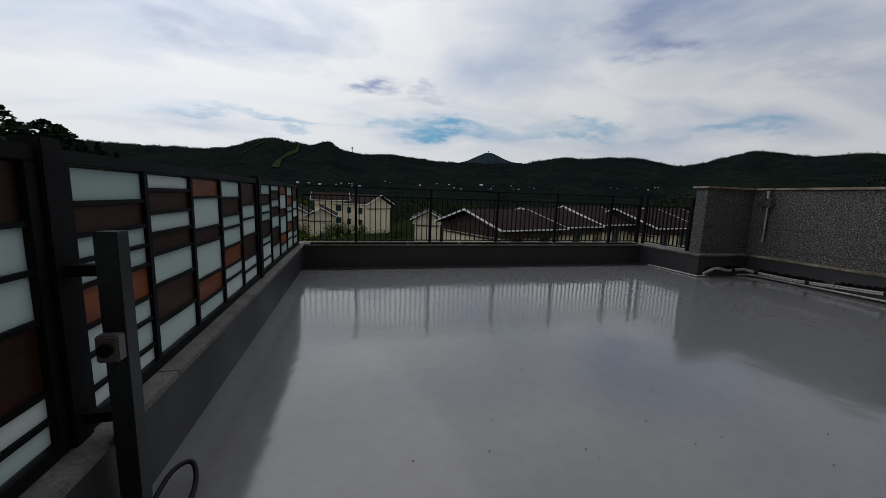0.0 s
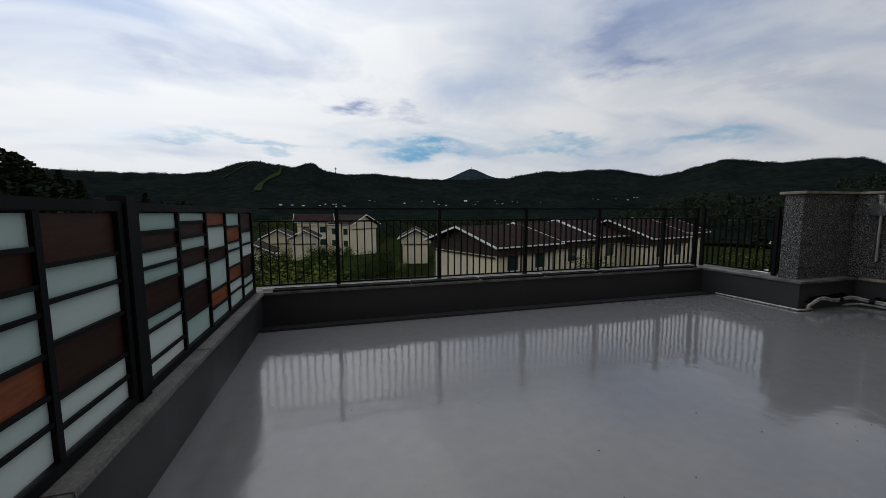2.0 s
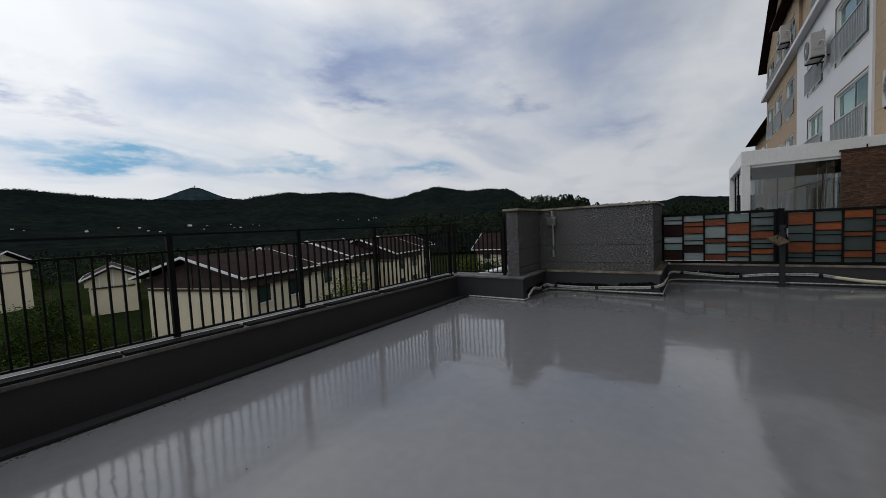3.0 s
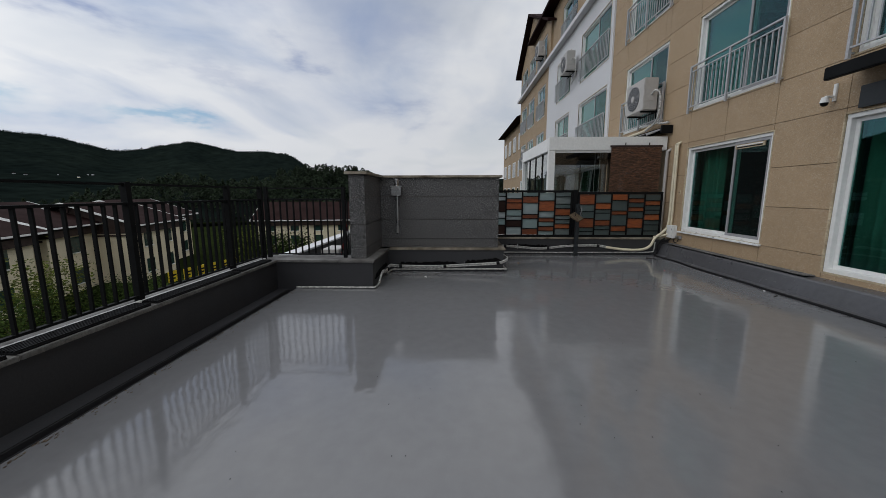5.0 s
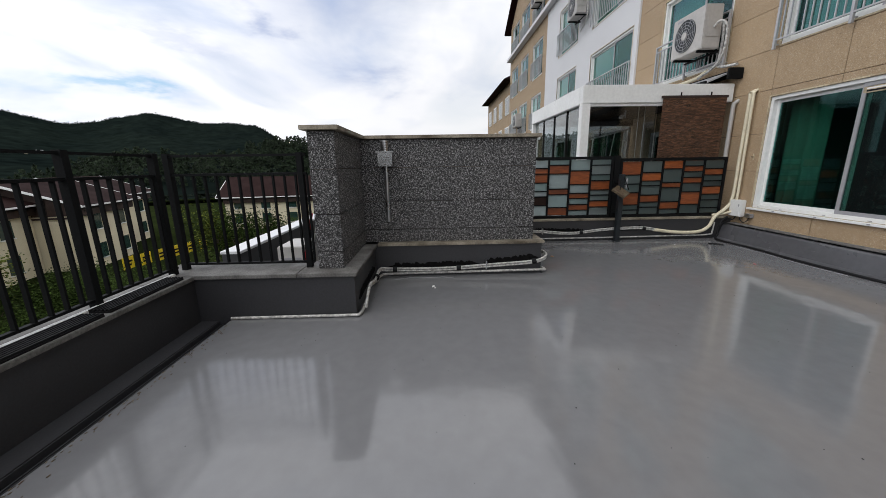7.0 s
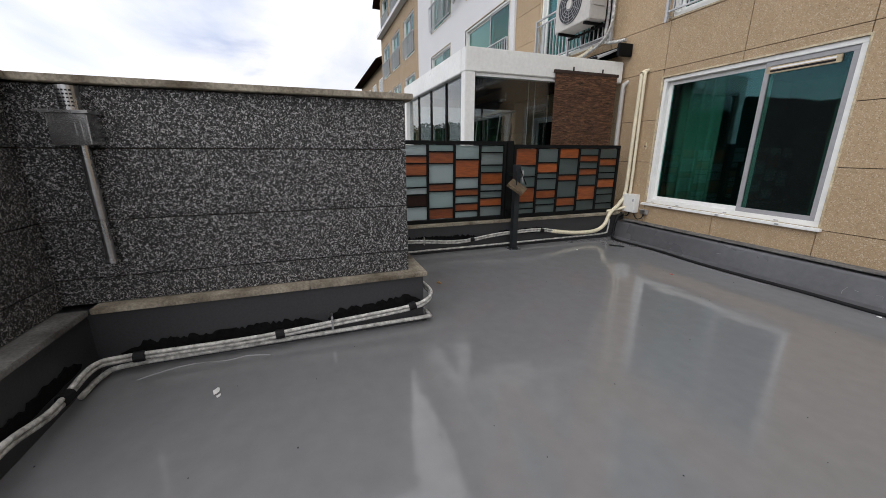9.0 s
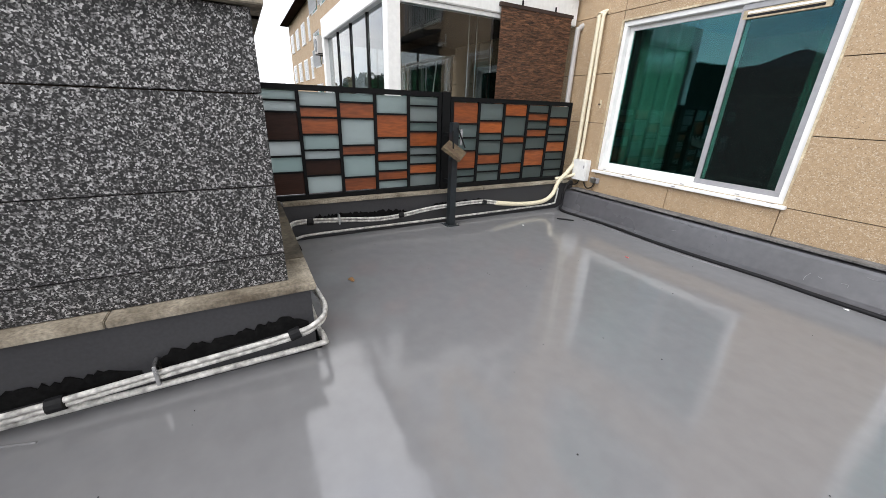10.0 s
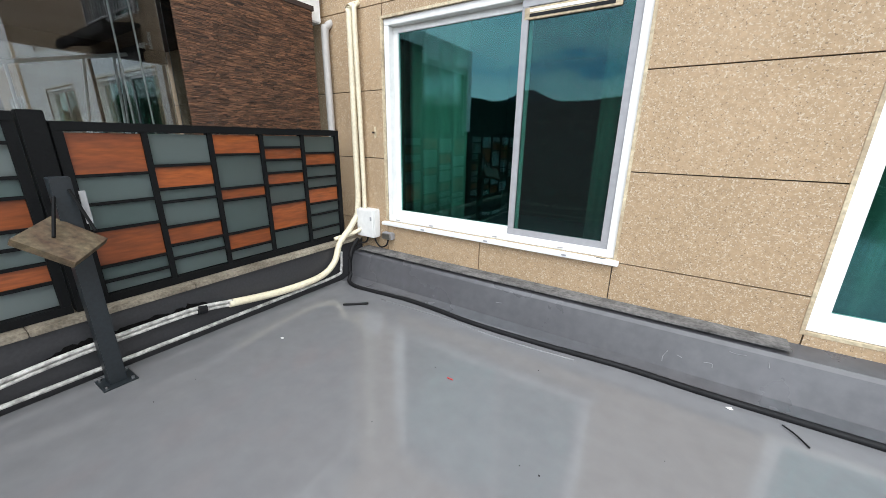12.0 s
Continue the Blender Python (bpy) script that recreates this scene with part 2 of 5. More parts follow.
MESH = mesh_screen_material()
FLOOR_PAINT = material("grey_floor_coating", (0.17, 0.17, 0.175), 0.115, 0.05, 9, 0.55, 0.03, tint=(0.13, 0.13, 0.136), rough_vary=0.05, spec=0.9)
wavy(FLOOR_PAINT, 3.2, 0.18)
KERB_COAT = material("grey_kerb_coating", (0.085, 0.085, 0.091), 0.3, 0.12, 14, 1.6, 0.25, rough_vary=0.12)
# Darker than KERB_COAT: the inner faces' shade is put into this paint.
KERB_SHADE_PAINT = material("shade_darkened_wall_paint", (0.034, 0.034, 0.037), 0.5, 0.12, 60, 1.3, 0.2)
COPING_STAINED = material("black_stained_coping", (0.15, 0.125, 0.085), 0.8, 0.34, 40, 3.5, 0.4, tint=(0.016, 0.013, 0.010))
COPING = material("weathered_stone_coping", (0.33, 0.29, 0.225), 0.75, 0.34, 60, 4.5, 0.4, tint=(0.07, 0.052, 0.032), random_value=0.08)
COPING_GREY = material("grey_weathered_coping", (0.17, 0.165, 0.155), 0.75, 0.3, 60, 4.5, 0.4, tint=(0.05, 0.046, 0.042), random_value=0.08)
GRANITE = granite_material()
BLACK_STEEL = material("black_painted_steel", (0.0065, 0.007, 0.0075), 0.65, 0.15, 80, 3, 0.1, spec=0.12)
SLATE_STEEL = material("slate_painted_steel", (0.013, 0.018, 0.022), 0.45, 0.2, 60, 2.5, 0.1)
WOOD = material("varnished_orange_wood", (0.27, 0.068, 0.016), 0.42, 0.26, 16, 3, 0.1, tint=(0.12, 0.028, 0.01), random_value=0.2, stretch=(1, 0.6, 4))
WOOD_DARK = material("dark_stained_wood", (0.032, 0.0115, 0.006), 0.5, 0.25, 16, 3, 0.1, tint=(0.02, 0.007, 0.004), random_value=0.3, spec=0.25, stretch=(1, 0.6, 4))
FROSTED = frosted_material()
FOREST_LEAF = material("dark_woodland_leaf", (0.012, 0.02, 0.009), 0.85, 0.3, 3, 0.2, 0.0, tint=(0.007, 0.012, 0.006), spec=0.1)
island_variation(FOREST_LEAF, 0.5)
SKI = material("mown_ski_run", (0.026, 0.042, 0.017), 0.95, 0.2, 0.05, 0.01, 0.0, spec=0.0)
STEEL = material("brushed_stainless_steel", (0.5, 0.5, 0.5), 0.28, 0.1, 60, 4, 0.05, metal=1.0)
INSULATION = material("white_pipe_wrap", (0.60, 0.59, 0.56), 0.5, 0.26, 50, 22, 0.3, tint=(0.08, 0.075, 0.07))
CREAM_PIPE = material("cream_pipe_cover", (0.72, 0.65, 0.48), 0.45, 0.1, 40, 4, 0.1)
BLACK_RUBBER = material("black_rubber", (0.009, 0.009, 0.010), 0.6, 0.2, 60, 5, 0.2, spec=0.2)
TAR = material("black_tar_patch", (0.007, 0.007, 0.007), 0.8, 0.4, 50, 9, 0.6, spec=0.08)
BAMBOO = material("dark_bamboo_slat", (0.14, 0.065, 0.033), 0.6, 0.35, 30, 8, 0.3, tint=(0.05, 0.025, 0.016), stretch=(1, 0.6, 4))
island_variation(BAMBOO, 0.75)
SEALANT = material("yellowed_sealant", (0.55, 0.47, 0.32), 0.7, 0.3, 40, 5, 0.2, tint=(0.28, 0.2, 0.12))
SWITCH_GREY = material("dark_grey_switch_box", (0.11, 0.11, 0.12), 0.5, 0.15, 40, 5, 0.1)
KERB_LEDGE = material("crumbled_mortar", (0.16, 0.155, 0.15), 0.9, 0.35, 40, 9, 0.6, tint=(0.06, 0.058, 0.055))
AC_WHITE = material("off_white_casing", (0.44, 0.42, 0.395), 0.45, 0.06, 20, 2, 0.03)
RUST = material("rusted_sheet", (0.105, 0.08, 0.046), 0.7, 0.45, 40, 12, 0.4, tint=(0.05, 0.022, 0.012))
DRY_LEAF = material("dry_leaf", (0.25, 0.13, 0.05), 0.8, 0.2, 60, 9, 0.1)
SCUFF = material("pale_scuff", (0.2, 0.2, 0.207), 0.7, 0.2, 60, 9, 0.1)
PAPER = material("white_scrap", (0.7, 0.7, 0.68), 0.7, 0.05, 60, 9, 0.1)
RED = material("red_plastic", (0.45, 0.03, 0.03), 0.4, 0.1, 60, 9, 0.05)
BLUE = material("blue_sheet_roof", (0.08, 0.16, 0.34), 0.6, 0.1, 1, 0.2, 0.0)
YELLOW = material("yellow_sign_paint", (0.75, 0.55, 0.02), 0.5, 0.05, 20, 2, 0.0)
STONE = material("beige_stone_panel", (0.372, 0.26, 0.153), 0.75, 0.12, 45, 2.6, 0.1, tint=(0.29, 0.208, 0.124), random_value=0.06)
speckled(STONE, (0.50, 0.41, 0.30), 115, 0.57, 0.68)
speckled(STONE, (0.20, 0.14, 0.085), 95, 0.66, 0.72)
JOINT = material("dark_joint", (0.08, 0.06, 0.045), 0.9, 0.1, 30, 2, 0.1)
WHITE_RENDER = material("white_render", (0.66, 0.66, 0.67), 0.8, 0.08, 50, 0.6, 0.2, tint=(0.5, 0.5, 0.52))
PVC = material("white_window_plastic", (0.78, 0.78, 0.76), 0.35, 0.05, 20, 2, 0.02)
GREY_PVC = material("grey_sash", (0.32, 0.32, 0.33), 0.4, 0.08, 20, 2, 0.02)
TINTED = glass_material("green_tinted_glass", (0.17, 0.54, 0.45), ior=1.68, gloss=(0.42, 0.86, 0.98))
GREY_GLASS = glass_material("grey_tinted_glass", (0.55, 0.62, 0.62), ior=1.6)
SMOKED = glass_material("smoked_glass", (0.42, 0.45, 0.45), ior=1.6)
DARK_PANE = material("dark_window_glass", (0.02, 0.045, 0.04), 0.05, 0.1, 3, 1, 0.0)
ROOM = material("room_wall", (0.16, 0.17, 0.165), 0.9, 0.1, 10, 1, 0.05)
CURTAIN = material("pale_green_curtain", (0.22, 0.26, 0.23), 0.9, 0.1, 30, 2, 0.1)
BLIND = material("pale_roller_blind", (0.22, 0.26, 0.26), 0.9, 0.08, 12, 1.2, 0.05)
RAIL = material("grey_balcony_rail", (0.45, 0.45, 0.46), 0.4, 0.1, 30, 3, 0.05, metal=0.4)
ROOF = material("brown_shingle_roof", (0.022, 0.0095, 0.0085), 0.95, 0.25, 12, 0.6, 0.4, spec=0.1)
CREAM = material("cream_render", (0.72, 0.64, 0.46), 0.85, 0.1, 20, 0.4, 0.2)
WHITE_TRIM = material("white_fascia", (0.8, 0.8, 0.78), 0.6, 0.05, 20, 2, 0.05)
DARK_TIMBER = material("dark_brown_board", (0.04, 0.022, 0.016), 0.8, 0.2, 20, 2, 0.2)
LEAF = material("leaf_green", (0.033, 0.054, 0.011), 0.85, 0.3, 8, 1.2, 0.0, tint=(0.016, 0.028, 0.007), spec=0.05)
island_variation(LEAF, 0.6)
LEAF_PALE = material("yellow_green_leaf", (0.075, 0.09, 0.016), 0.85, 0.3, 8, 1.2, 0.0, tint=(0.05, 0.066, 0.012), spec=0.05)
island_variation(LEAF_PALE, 0.5)
GRASS = material("rough_meadow", (0.018, 0.025, 0.008), 1.0, 0.35, 4, 0.12, 0.3, tint=(0.011, 0.016, 0.006), spec=0.0)
BARK = material("bark", (0.10, 0.075, 0.055), 0.9, 0.2, 20, 3, 0.4)
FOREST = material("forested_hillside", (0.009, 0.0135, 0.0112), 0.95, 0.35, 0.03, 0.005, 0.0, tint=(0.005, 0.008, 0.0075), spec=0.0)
# Paler and bluer than FOREST: distance haze is put into this colour.
HAZED_FOREST = material("haze_tinted_forest", (0.022, 0.034, 0.042), 0.95, 0.25, 0.02, 0.004, 0.0, tint=(0.015, 0.024, 0.032), spec=0.0)
# Near-black base: dirt plus the narrow gap's shade put into the colour.
GUTTER = material("dirty_shaded_gutter", (0.022, 0.018, 0.014), 0.85, 0.4, 40, 5, 0.5)
ASPHALT = material("asphalt", (0.035, 0.035, 0.036), 0.95, 0.3, 30, 1, 0.3, spec=0.1)


# ---- builders ----
def box(bm, x0, x1, y0, y1, z0, z1):
    v = [bm.verts.new((x, y, z)) for z in (z0, z1) for y in (y0, y1) for x in (x0, x1)]
    for f in ((0, 2, 3, 1), (4, 5, 7, 6), (0, 1, 5, 4), (2, 6, 7, 3), (0, 4, 6, 2), (1, 3, 7, 5)):
        bm.faces.new([v[i] for i in f])
    return v


def boxes(*rows, bevel=0.0):
    bm = bmesh.new()
    for r in rows:
        box(bm, *r)
    if bevel:
        bmesh.ops.bevel(bm, geom=bm.edges[:], offset=bevel, segments=2, affect="EDGES", clamp_overlap=True)
    return bm


def prism(points, axis, a, b):
    """A solid from a 2D outline, pushed along an axis from a to b."""
    bm = bmesh.new()

    def at(p, c):
        return {"x": (c, p[0], p[1]), "y": (p[0], c, p[1]), "z": (p[0], p[1], c)}[axis]

    lo, hi = [bm.verts.new(at(p, a)) for p in points], [bm.verts.new(at(p, b)) for p in points]
    n = len(points)
    bm.faces.new(lo), bm.faces.new(hi[::-1])
    for i in range(n):
        bm.faces.new((lo[i], hi[i], hi[(i + 1) % n], lo[(i + 1) % n]))
    bmesh.ops.recalc_face_normals(bm, faces=bm.faces[:])
    return bm


def rod(bm, a, b, r, n=8, r2=None):
    a, b = Vector(a), Vector(b)
    q = (b - a).to_track_quat("Z", "Y").to_matrix()
    ring = [[bm.verts.new(p + q @ Vector((math.cos(i * math.tau / n) * rr, math.sin(i * math.tau / n) * rr, 0))) for i in range(n)] for p, rr in ((a, r), (b, r if r2 is None else r2))]
    for i in range(n):
        bm.faces.new((ring[0][i], ring[0][(i + 1) % n], ring[1][(i + 1) % n], ring[1][i]))
    bm.faces.new(ring[0][::-1]), bm.faces.new(ring[1])
    return bm


def tube(points, r, n=8, steps=6):
    """A bent pipe along smooth points."""
    pts = [Vector(p) for p in points]
    path = []
    for i in range(len(pts) - 1):
        p0, p1, p2, p3 = pts[max(i - 1, 0)], pts[i], pts[i + 1], pts[min(i + 2, len(pts) - 1)]
        for k in range(steps):
            t = k / steps
            path.append(0.5 * (2 * p1 + (p2 - p0) * t + (2 * p0 - 5 * p1 + 4 * p2 - p3) * t * t + (3 * p1 - p0 - 3 * p2 + p3) * t ** 3))
    path.append(pts[-1])
    bm = bmesh.new()
    rings = []
    for i, p in enumerate(path):
        d = (path[min(i + 1, len(path) - 1)] - path[max(i - 1, 0)]).normalized()
        side = d.cross(Vector((0.01, 0.02, 1)) if abs(d.z) < 0.95 else Vector((1, 0.02, 0))).normalized()
        up = side.cross(d)
        rings.append([bm.verts.new(p + (side * math.cos(k * math.tau / n) + up * math.sin(k * math.tau / n)) * r) for k in range(n)])
    for a, b in zip(rings, rings[1:]):
        for k in range(n):
            bm.faces.new((a[k], a[(k + 1) % n], b[(k + 1) % n], b[k]))
    bm.faces.new(rings[0][::-1]), bm.faces.new(rings[-1])
    bmesh.ops.recalc_face_normals(bm, faces=bm.faces[:])
    for f in bm.faces:
        f.smooth = len(f.verts) == 4
    return bm


def base(name, at, label="", category="", group="", kind=""):
    ob = new(name)
    ob.location = at
    ob.empty_display_size = 0.1
    return tagged(ob, label, category, group, kind)


def origin_of(ob):
    m = Matrix.Translation(ob.location)
    return origin_of(ob.parent) @ ob.matrix_parent_inverse @ m if ob.parent else m


def part(name, bm, mat, parent=None, label=""):
    me = bpy.data.meshes.new(name)
    bm.to_mesh(me)
    bm.free()
    me.materials.append(mat)
    ob = new(name, me)
    if parent:
        ob.parent = parent
        ob.matrix_parent_inverse = origin_of(parent).inverted()
    return tagged(ob, label)


def structure(name, bm, mat, label="", category=""):
    return tagged(part(name, bm, mat), label, category, kind="structure")


def wall_cells(u0, u1, z0, z1, holes):
    """The rectangles that are left of a wall when its openings are cut out."""
    us = sorted({u0, u1, *(h[i] for h in holes for i in (0, 1) if u0 < h[i] < u1)})
    zs = sorted({z0, z1, *(h[i] for h in holes for i in (2, 3) if z0 < h[i] < z1)})
    for a, b in zip(us, us[1:]):
        run = None
        for c, d in zip(zs, zs[1:]):
            inside = any(h[0] <= a and b <= h[1] and h[2] <= c and d <= h[3] for h in holes)
            if inside:
                if run:
                    yield (a, b, *run)
                run = None
            else:
                run = (run[0], d) if run else (c, d)
        if run:
            yield (a, b, *run)


# ---- terrace shell ----
TOP = 0.434
structure("floor", boxes((-0.03, 8.62, 0.8, 7.95, -0.2, 0), (8.62, 10.55, 0.8, 4.62, -0.2, 0)), FLOOR_PAINT, "glossy grey coated terrace floor with faint scuffs", "floor")
structure("gutter", boxes((-0.03, 7.36, 7.95, 8.25, -0.35, -0.14)), GUTTER, "drainage gutter along the parapet foot, colour of dirt and gap shade", "gutter")
structure("parapet_north", boxes((-0.4, 7.36, 8.25, 8.62, -7, TOP - 0.035)), KERB_SHADE_PAINT, "low grey painted parapet wall with shade in its paint colour", "parapet")
structure("parapet_west", boxes((-0.4, -0.03, -1.0, 8.25, -7, TOP - 0.035)), KERB_SHADE_PAINT, "low grey painted kerb wall under the screen, darkened for shade", "parapet")
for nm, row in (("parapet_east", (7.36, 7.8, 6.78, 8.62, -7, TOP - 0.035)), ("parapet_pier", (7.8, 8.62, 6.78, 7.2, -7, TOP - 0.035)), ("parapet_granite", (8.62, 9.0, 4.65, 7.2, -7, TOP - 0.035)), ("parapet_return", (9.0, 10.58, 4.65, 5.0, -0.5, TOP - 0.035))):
    structure(nm, boxes(row), KERB_SHADE_PAINT, "low grey painted kerb wall", "parapet")
structure("parapet_south", boxes((10.58, 10.85, 0.56, 4.65, -0.5, 0.37)), KERB_SHADE_PAINT, "grey painted kerb wall under the screen", "parapet")


def coping(name, runs, group, mat=None):
    ob = base(name, (runs[0][0], runs[0][2], TOP - 0.035), "weathered pale stone coping with open joints", "coping", kind="structure")
    for r in runs:
        x0, x1, y0, y1 = r[:4]
        z1 = r[4] if len(r) > 4 else TOP
        part("stone", boxes((x0 + 0.002, x1 - 0.002, y0 + 0.002, y1 - 0.002, z1 - 0.035, z1), bevel=0.004), mat or COPING, ob)
    return ob


coping("coping_west", [(-0.4, 0.0, y, y + 1.45) for y in (-1.0, 0.45, 1.9, 3.35, 4.8, 6.25)] + [(-0.4, 0.0, 7.7, 8.22)], "west", COPING_GREY)
coping("coping_north", [(x, min(x + 1.5, 7.33), 8.22, 8.65) for x in (-0.4, 1.1, 2.6, 4.1, 5.6)] + [(7.1, 7.33, 8.22, 8.65)], "north", COPING_GREY)
coping("coping_pier", [(7.33, 7.8, 7.3, 8.65), (7.33, 7.8, 6.75, 7.3), (7.8, 8.59, 6.75, 7.2)], "pier", COPING_GREY)
coping("coping_east", [(8.59, 9.0, 5.5, 6.75), (8.59, 9.0, 4.62, 5.5)], "east")
coping("coping_return", [(9.0, 9.8, 4.62, 4.9), (9.8, 10.55, 4.62, 4.9)], "return", COPING_STAINED)
coping("coping_screen", [(10.55, 10.85, y, y + 0.8, 0.40) for y in (0.6, 1.4, 2.2, 3.0, 3.8)], "screen")

# ---- granite enclosure ----


def granite_wall(name, x0, x1, y0, y1, face, label):
    ob = base(name, ((x0 + x1) / 2, (y0 + y1) / 2, TOP), label, "wall", kind="structure")
    rows = [(TOP, 0.60), (0.60, 0.955), (0.955, 1.37), (1.37, 1.705)]
    part("core", boxes((x0 + 0.03, x1 - 0.03, y0 + 0.03, y1 - 0.03, TOP, 1.70)), JOINT, ob)
    for a, b in rows:
        part("slab", boxes((x0, x1, y0, y1, a + 0.003, b - 0.003), bevel=0.003), GRANITE, ob)
    part("cap", boxes((x0 - 0.05, x1 + 0.05, y0 - 0.05, y1 + 0.05, 1.708, 1.748), bevel=0.004), COPING, ob, "pale stone cap")
    return ob


granite_wall("wall_pier", 7.50, 8.66, 6.90, 7.14, "y", "speckled grey granite pier wall on the kerb")
granite_wall("wall_granite", 8.69, 8.93, 4.75, 7.14, "x", "speckled grey granite wall of stacked slabs")
granite_wall("wall_granite_side", 8.932, 10.72, 4.75, 4.95, "y", "speckled grey granite return wall")
structure("enclosure_roof", boxes((8.96, 10.6, 5.0, 7.1, 1.5, 1.6)), KERB_SHADE_PAINT, "plain flat grey roof behind the granite wall", "roof")
structure("wall_enclosure_back", boxes((10.45, 10.6, 5.0, 7.14, -7, 1.49), (8.96, 10.44, 7.0, 7.14, -7, 1.49)), KERB_SHADE_PAINT, "plain grey rear wall", "wall")

# ---- coloured screens ----
NEAR_W = ["W60 D52 W42 W42 O70 W50 W60 W40", "W35 D50 W45 D45 W70 D85 W75", "O45 W75 D35 W85 O55 W45", "W40 D40 W30 W45 O45 W32 W45", "D48 W32 W38 D50 W28 W28"]
FAR_W = ["W40 D36 W34 W34 D60 W30 W60 W35", "W20 D30 W27 D30 W45 D60 W55", "O30 W53 D25 W65 O38 W35", "W30 O33 W18 W35 O30 W25 W32", "D40 W27 W27 D42 W20 W22"]
BACK_W = ["W30 O45 W25 W40 O40 W50", "D120 W95 W100 D150 W60 W60"]
FAR_E = ["W32 W35 D90 W52 W55 D80", "W45 O31 O50 W48 W30 D50 W60", "W27 O46 W80 O30 W70 O45", "W52 O65 W42 O25 W29 O28 W26", "W25 W42 W25 O41 W23 W25 O28 W37"]
NEAR_E = ["O60 W40 W38 O55 W23 W20", "W48 O35 W20 W39 O30 W22 W30", "O33 W55 O20 W58 O30 W20", "W20 O20 W21 O20 W32 O46 W34", "W30 O22 W21 W19 O28 W21 W28 W20"]


def screen(name, x, y0, y1, z0, z1, columns, label, side):
    """A steel frame with columns of frosted glass and wooden panes; side: where its face looks along x."""
    ob = base(name, (x, (y0 + y1) / 2, z0), label, "screen")
    d = 0.06
    xa, xb = sorted((x, x - side * d))
    part("frame", boxes((xa, xb, y0, y1, z1 - 0.05, z1), (xa, xb, y0, y1, z0, z0 + 0.05), (xa, xb, y0, y0 + 0.045, z0 + 0.05, z1 - 0.05), (xa, xb, y1 - 0.045, y1, z0 + 0.05, z1 - 0.05), bevel=0.003), BLACK_STEEL, ob)
    n = len(columns)
    w = (y1 - y0 - 0.05) / n
    for i, text in enumerate(columns):
        a, b = y0 + 0.025 + i * w, y0 + 0.025 + (i + 1) * w
        if i:
            part("mullion", boxes((xa + 0.004, xb - 0.004, a - 0.016, a + 0.016, z0 + 0.05, z1 - 0.05)), BLACK_STEEL, ob)
        items = text.split()
        total = sum(float(t[1:]) for t in items)
        z = z1 - 0.05
        for k, t in enumerate(items):
            h = float(t[1:]) / total * (z1 - z0 - 0.1)
            lo = z - h
            mid = x - side * 0.03
            part("pane" if t[0] == "W" else "board", boxes((mid - 0.006, mid + 0.006, a + 0.016, b - 0.016, lo + 0.009, z - 0.009)), {"W": FROSTED, "O": WOOD, "D": WOOD_DARK}[t[0]], ob)
            if k:
                part("bar", boxes((xa + 0.008, xb - 0.008, a + 0.016, b - 0.016, z - 0.009, z + 0.009)), BLACK_STEEL, ob)
            z = lo
    return ob


def screen_post(x0, x1, y0, y1, z0, z1, label):
    ob = tagged(part("screen_post", boxes((x0, x1, y0, y1, z0, z1), bevel=0.004), BLACK_STEEL), label, "post")
    return ob


SCREEN_LABEL = "black steel screen with frosted glass and orange-brown wooden panes"
screen("privacy_screen", -0.10, 2.86, 5.47, TOP + 0.002, 1.50, NEAR_W, SCREEN_LABEL, 1)
screen("privacy_screen", -0.10, 5.58, 8.28, TOP + 0.002, 1.50, FAR_W, SCREEN_LABEL, 1)
screen("privacy_screen", -0.10, 0.9, 2.76, TOP + 0.002, 1.50, BACK_W, SCREEN_LABEL, 1)
screen("privacy_screen", 10.64, 2.80, 4.75, 0.402, 1.50, FAR_E[::-1], SCREEN_LABEL, -1)
screen("privacy_screen", 10.64, 0.74, 2.68, 0.402, 1.46, NEAR_E[::-1], SCREEN_LABEL, -1)
screen_post(-0.17, -0.085, 5.475, 5.575, TOP + 0.002, 1.53, "black steel post between screen panels")
screen_post(-0.17, -0.085, 2.765, 2.855, TOP + 0.002, 1.53, "black steel post between screen panels")
screen_post(10.63, 10.71, 2.69, 2.79, 0.402, 1.51, "black steel post between screen panels")

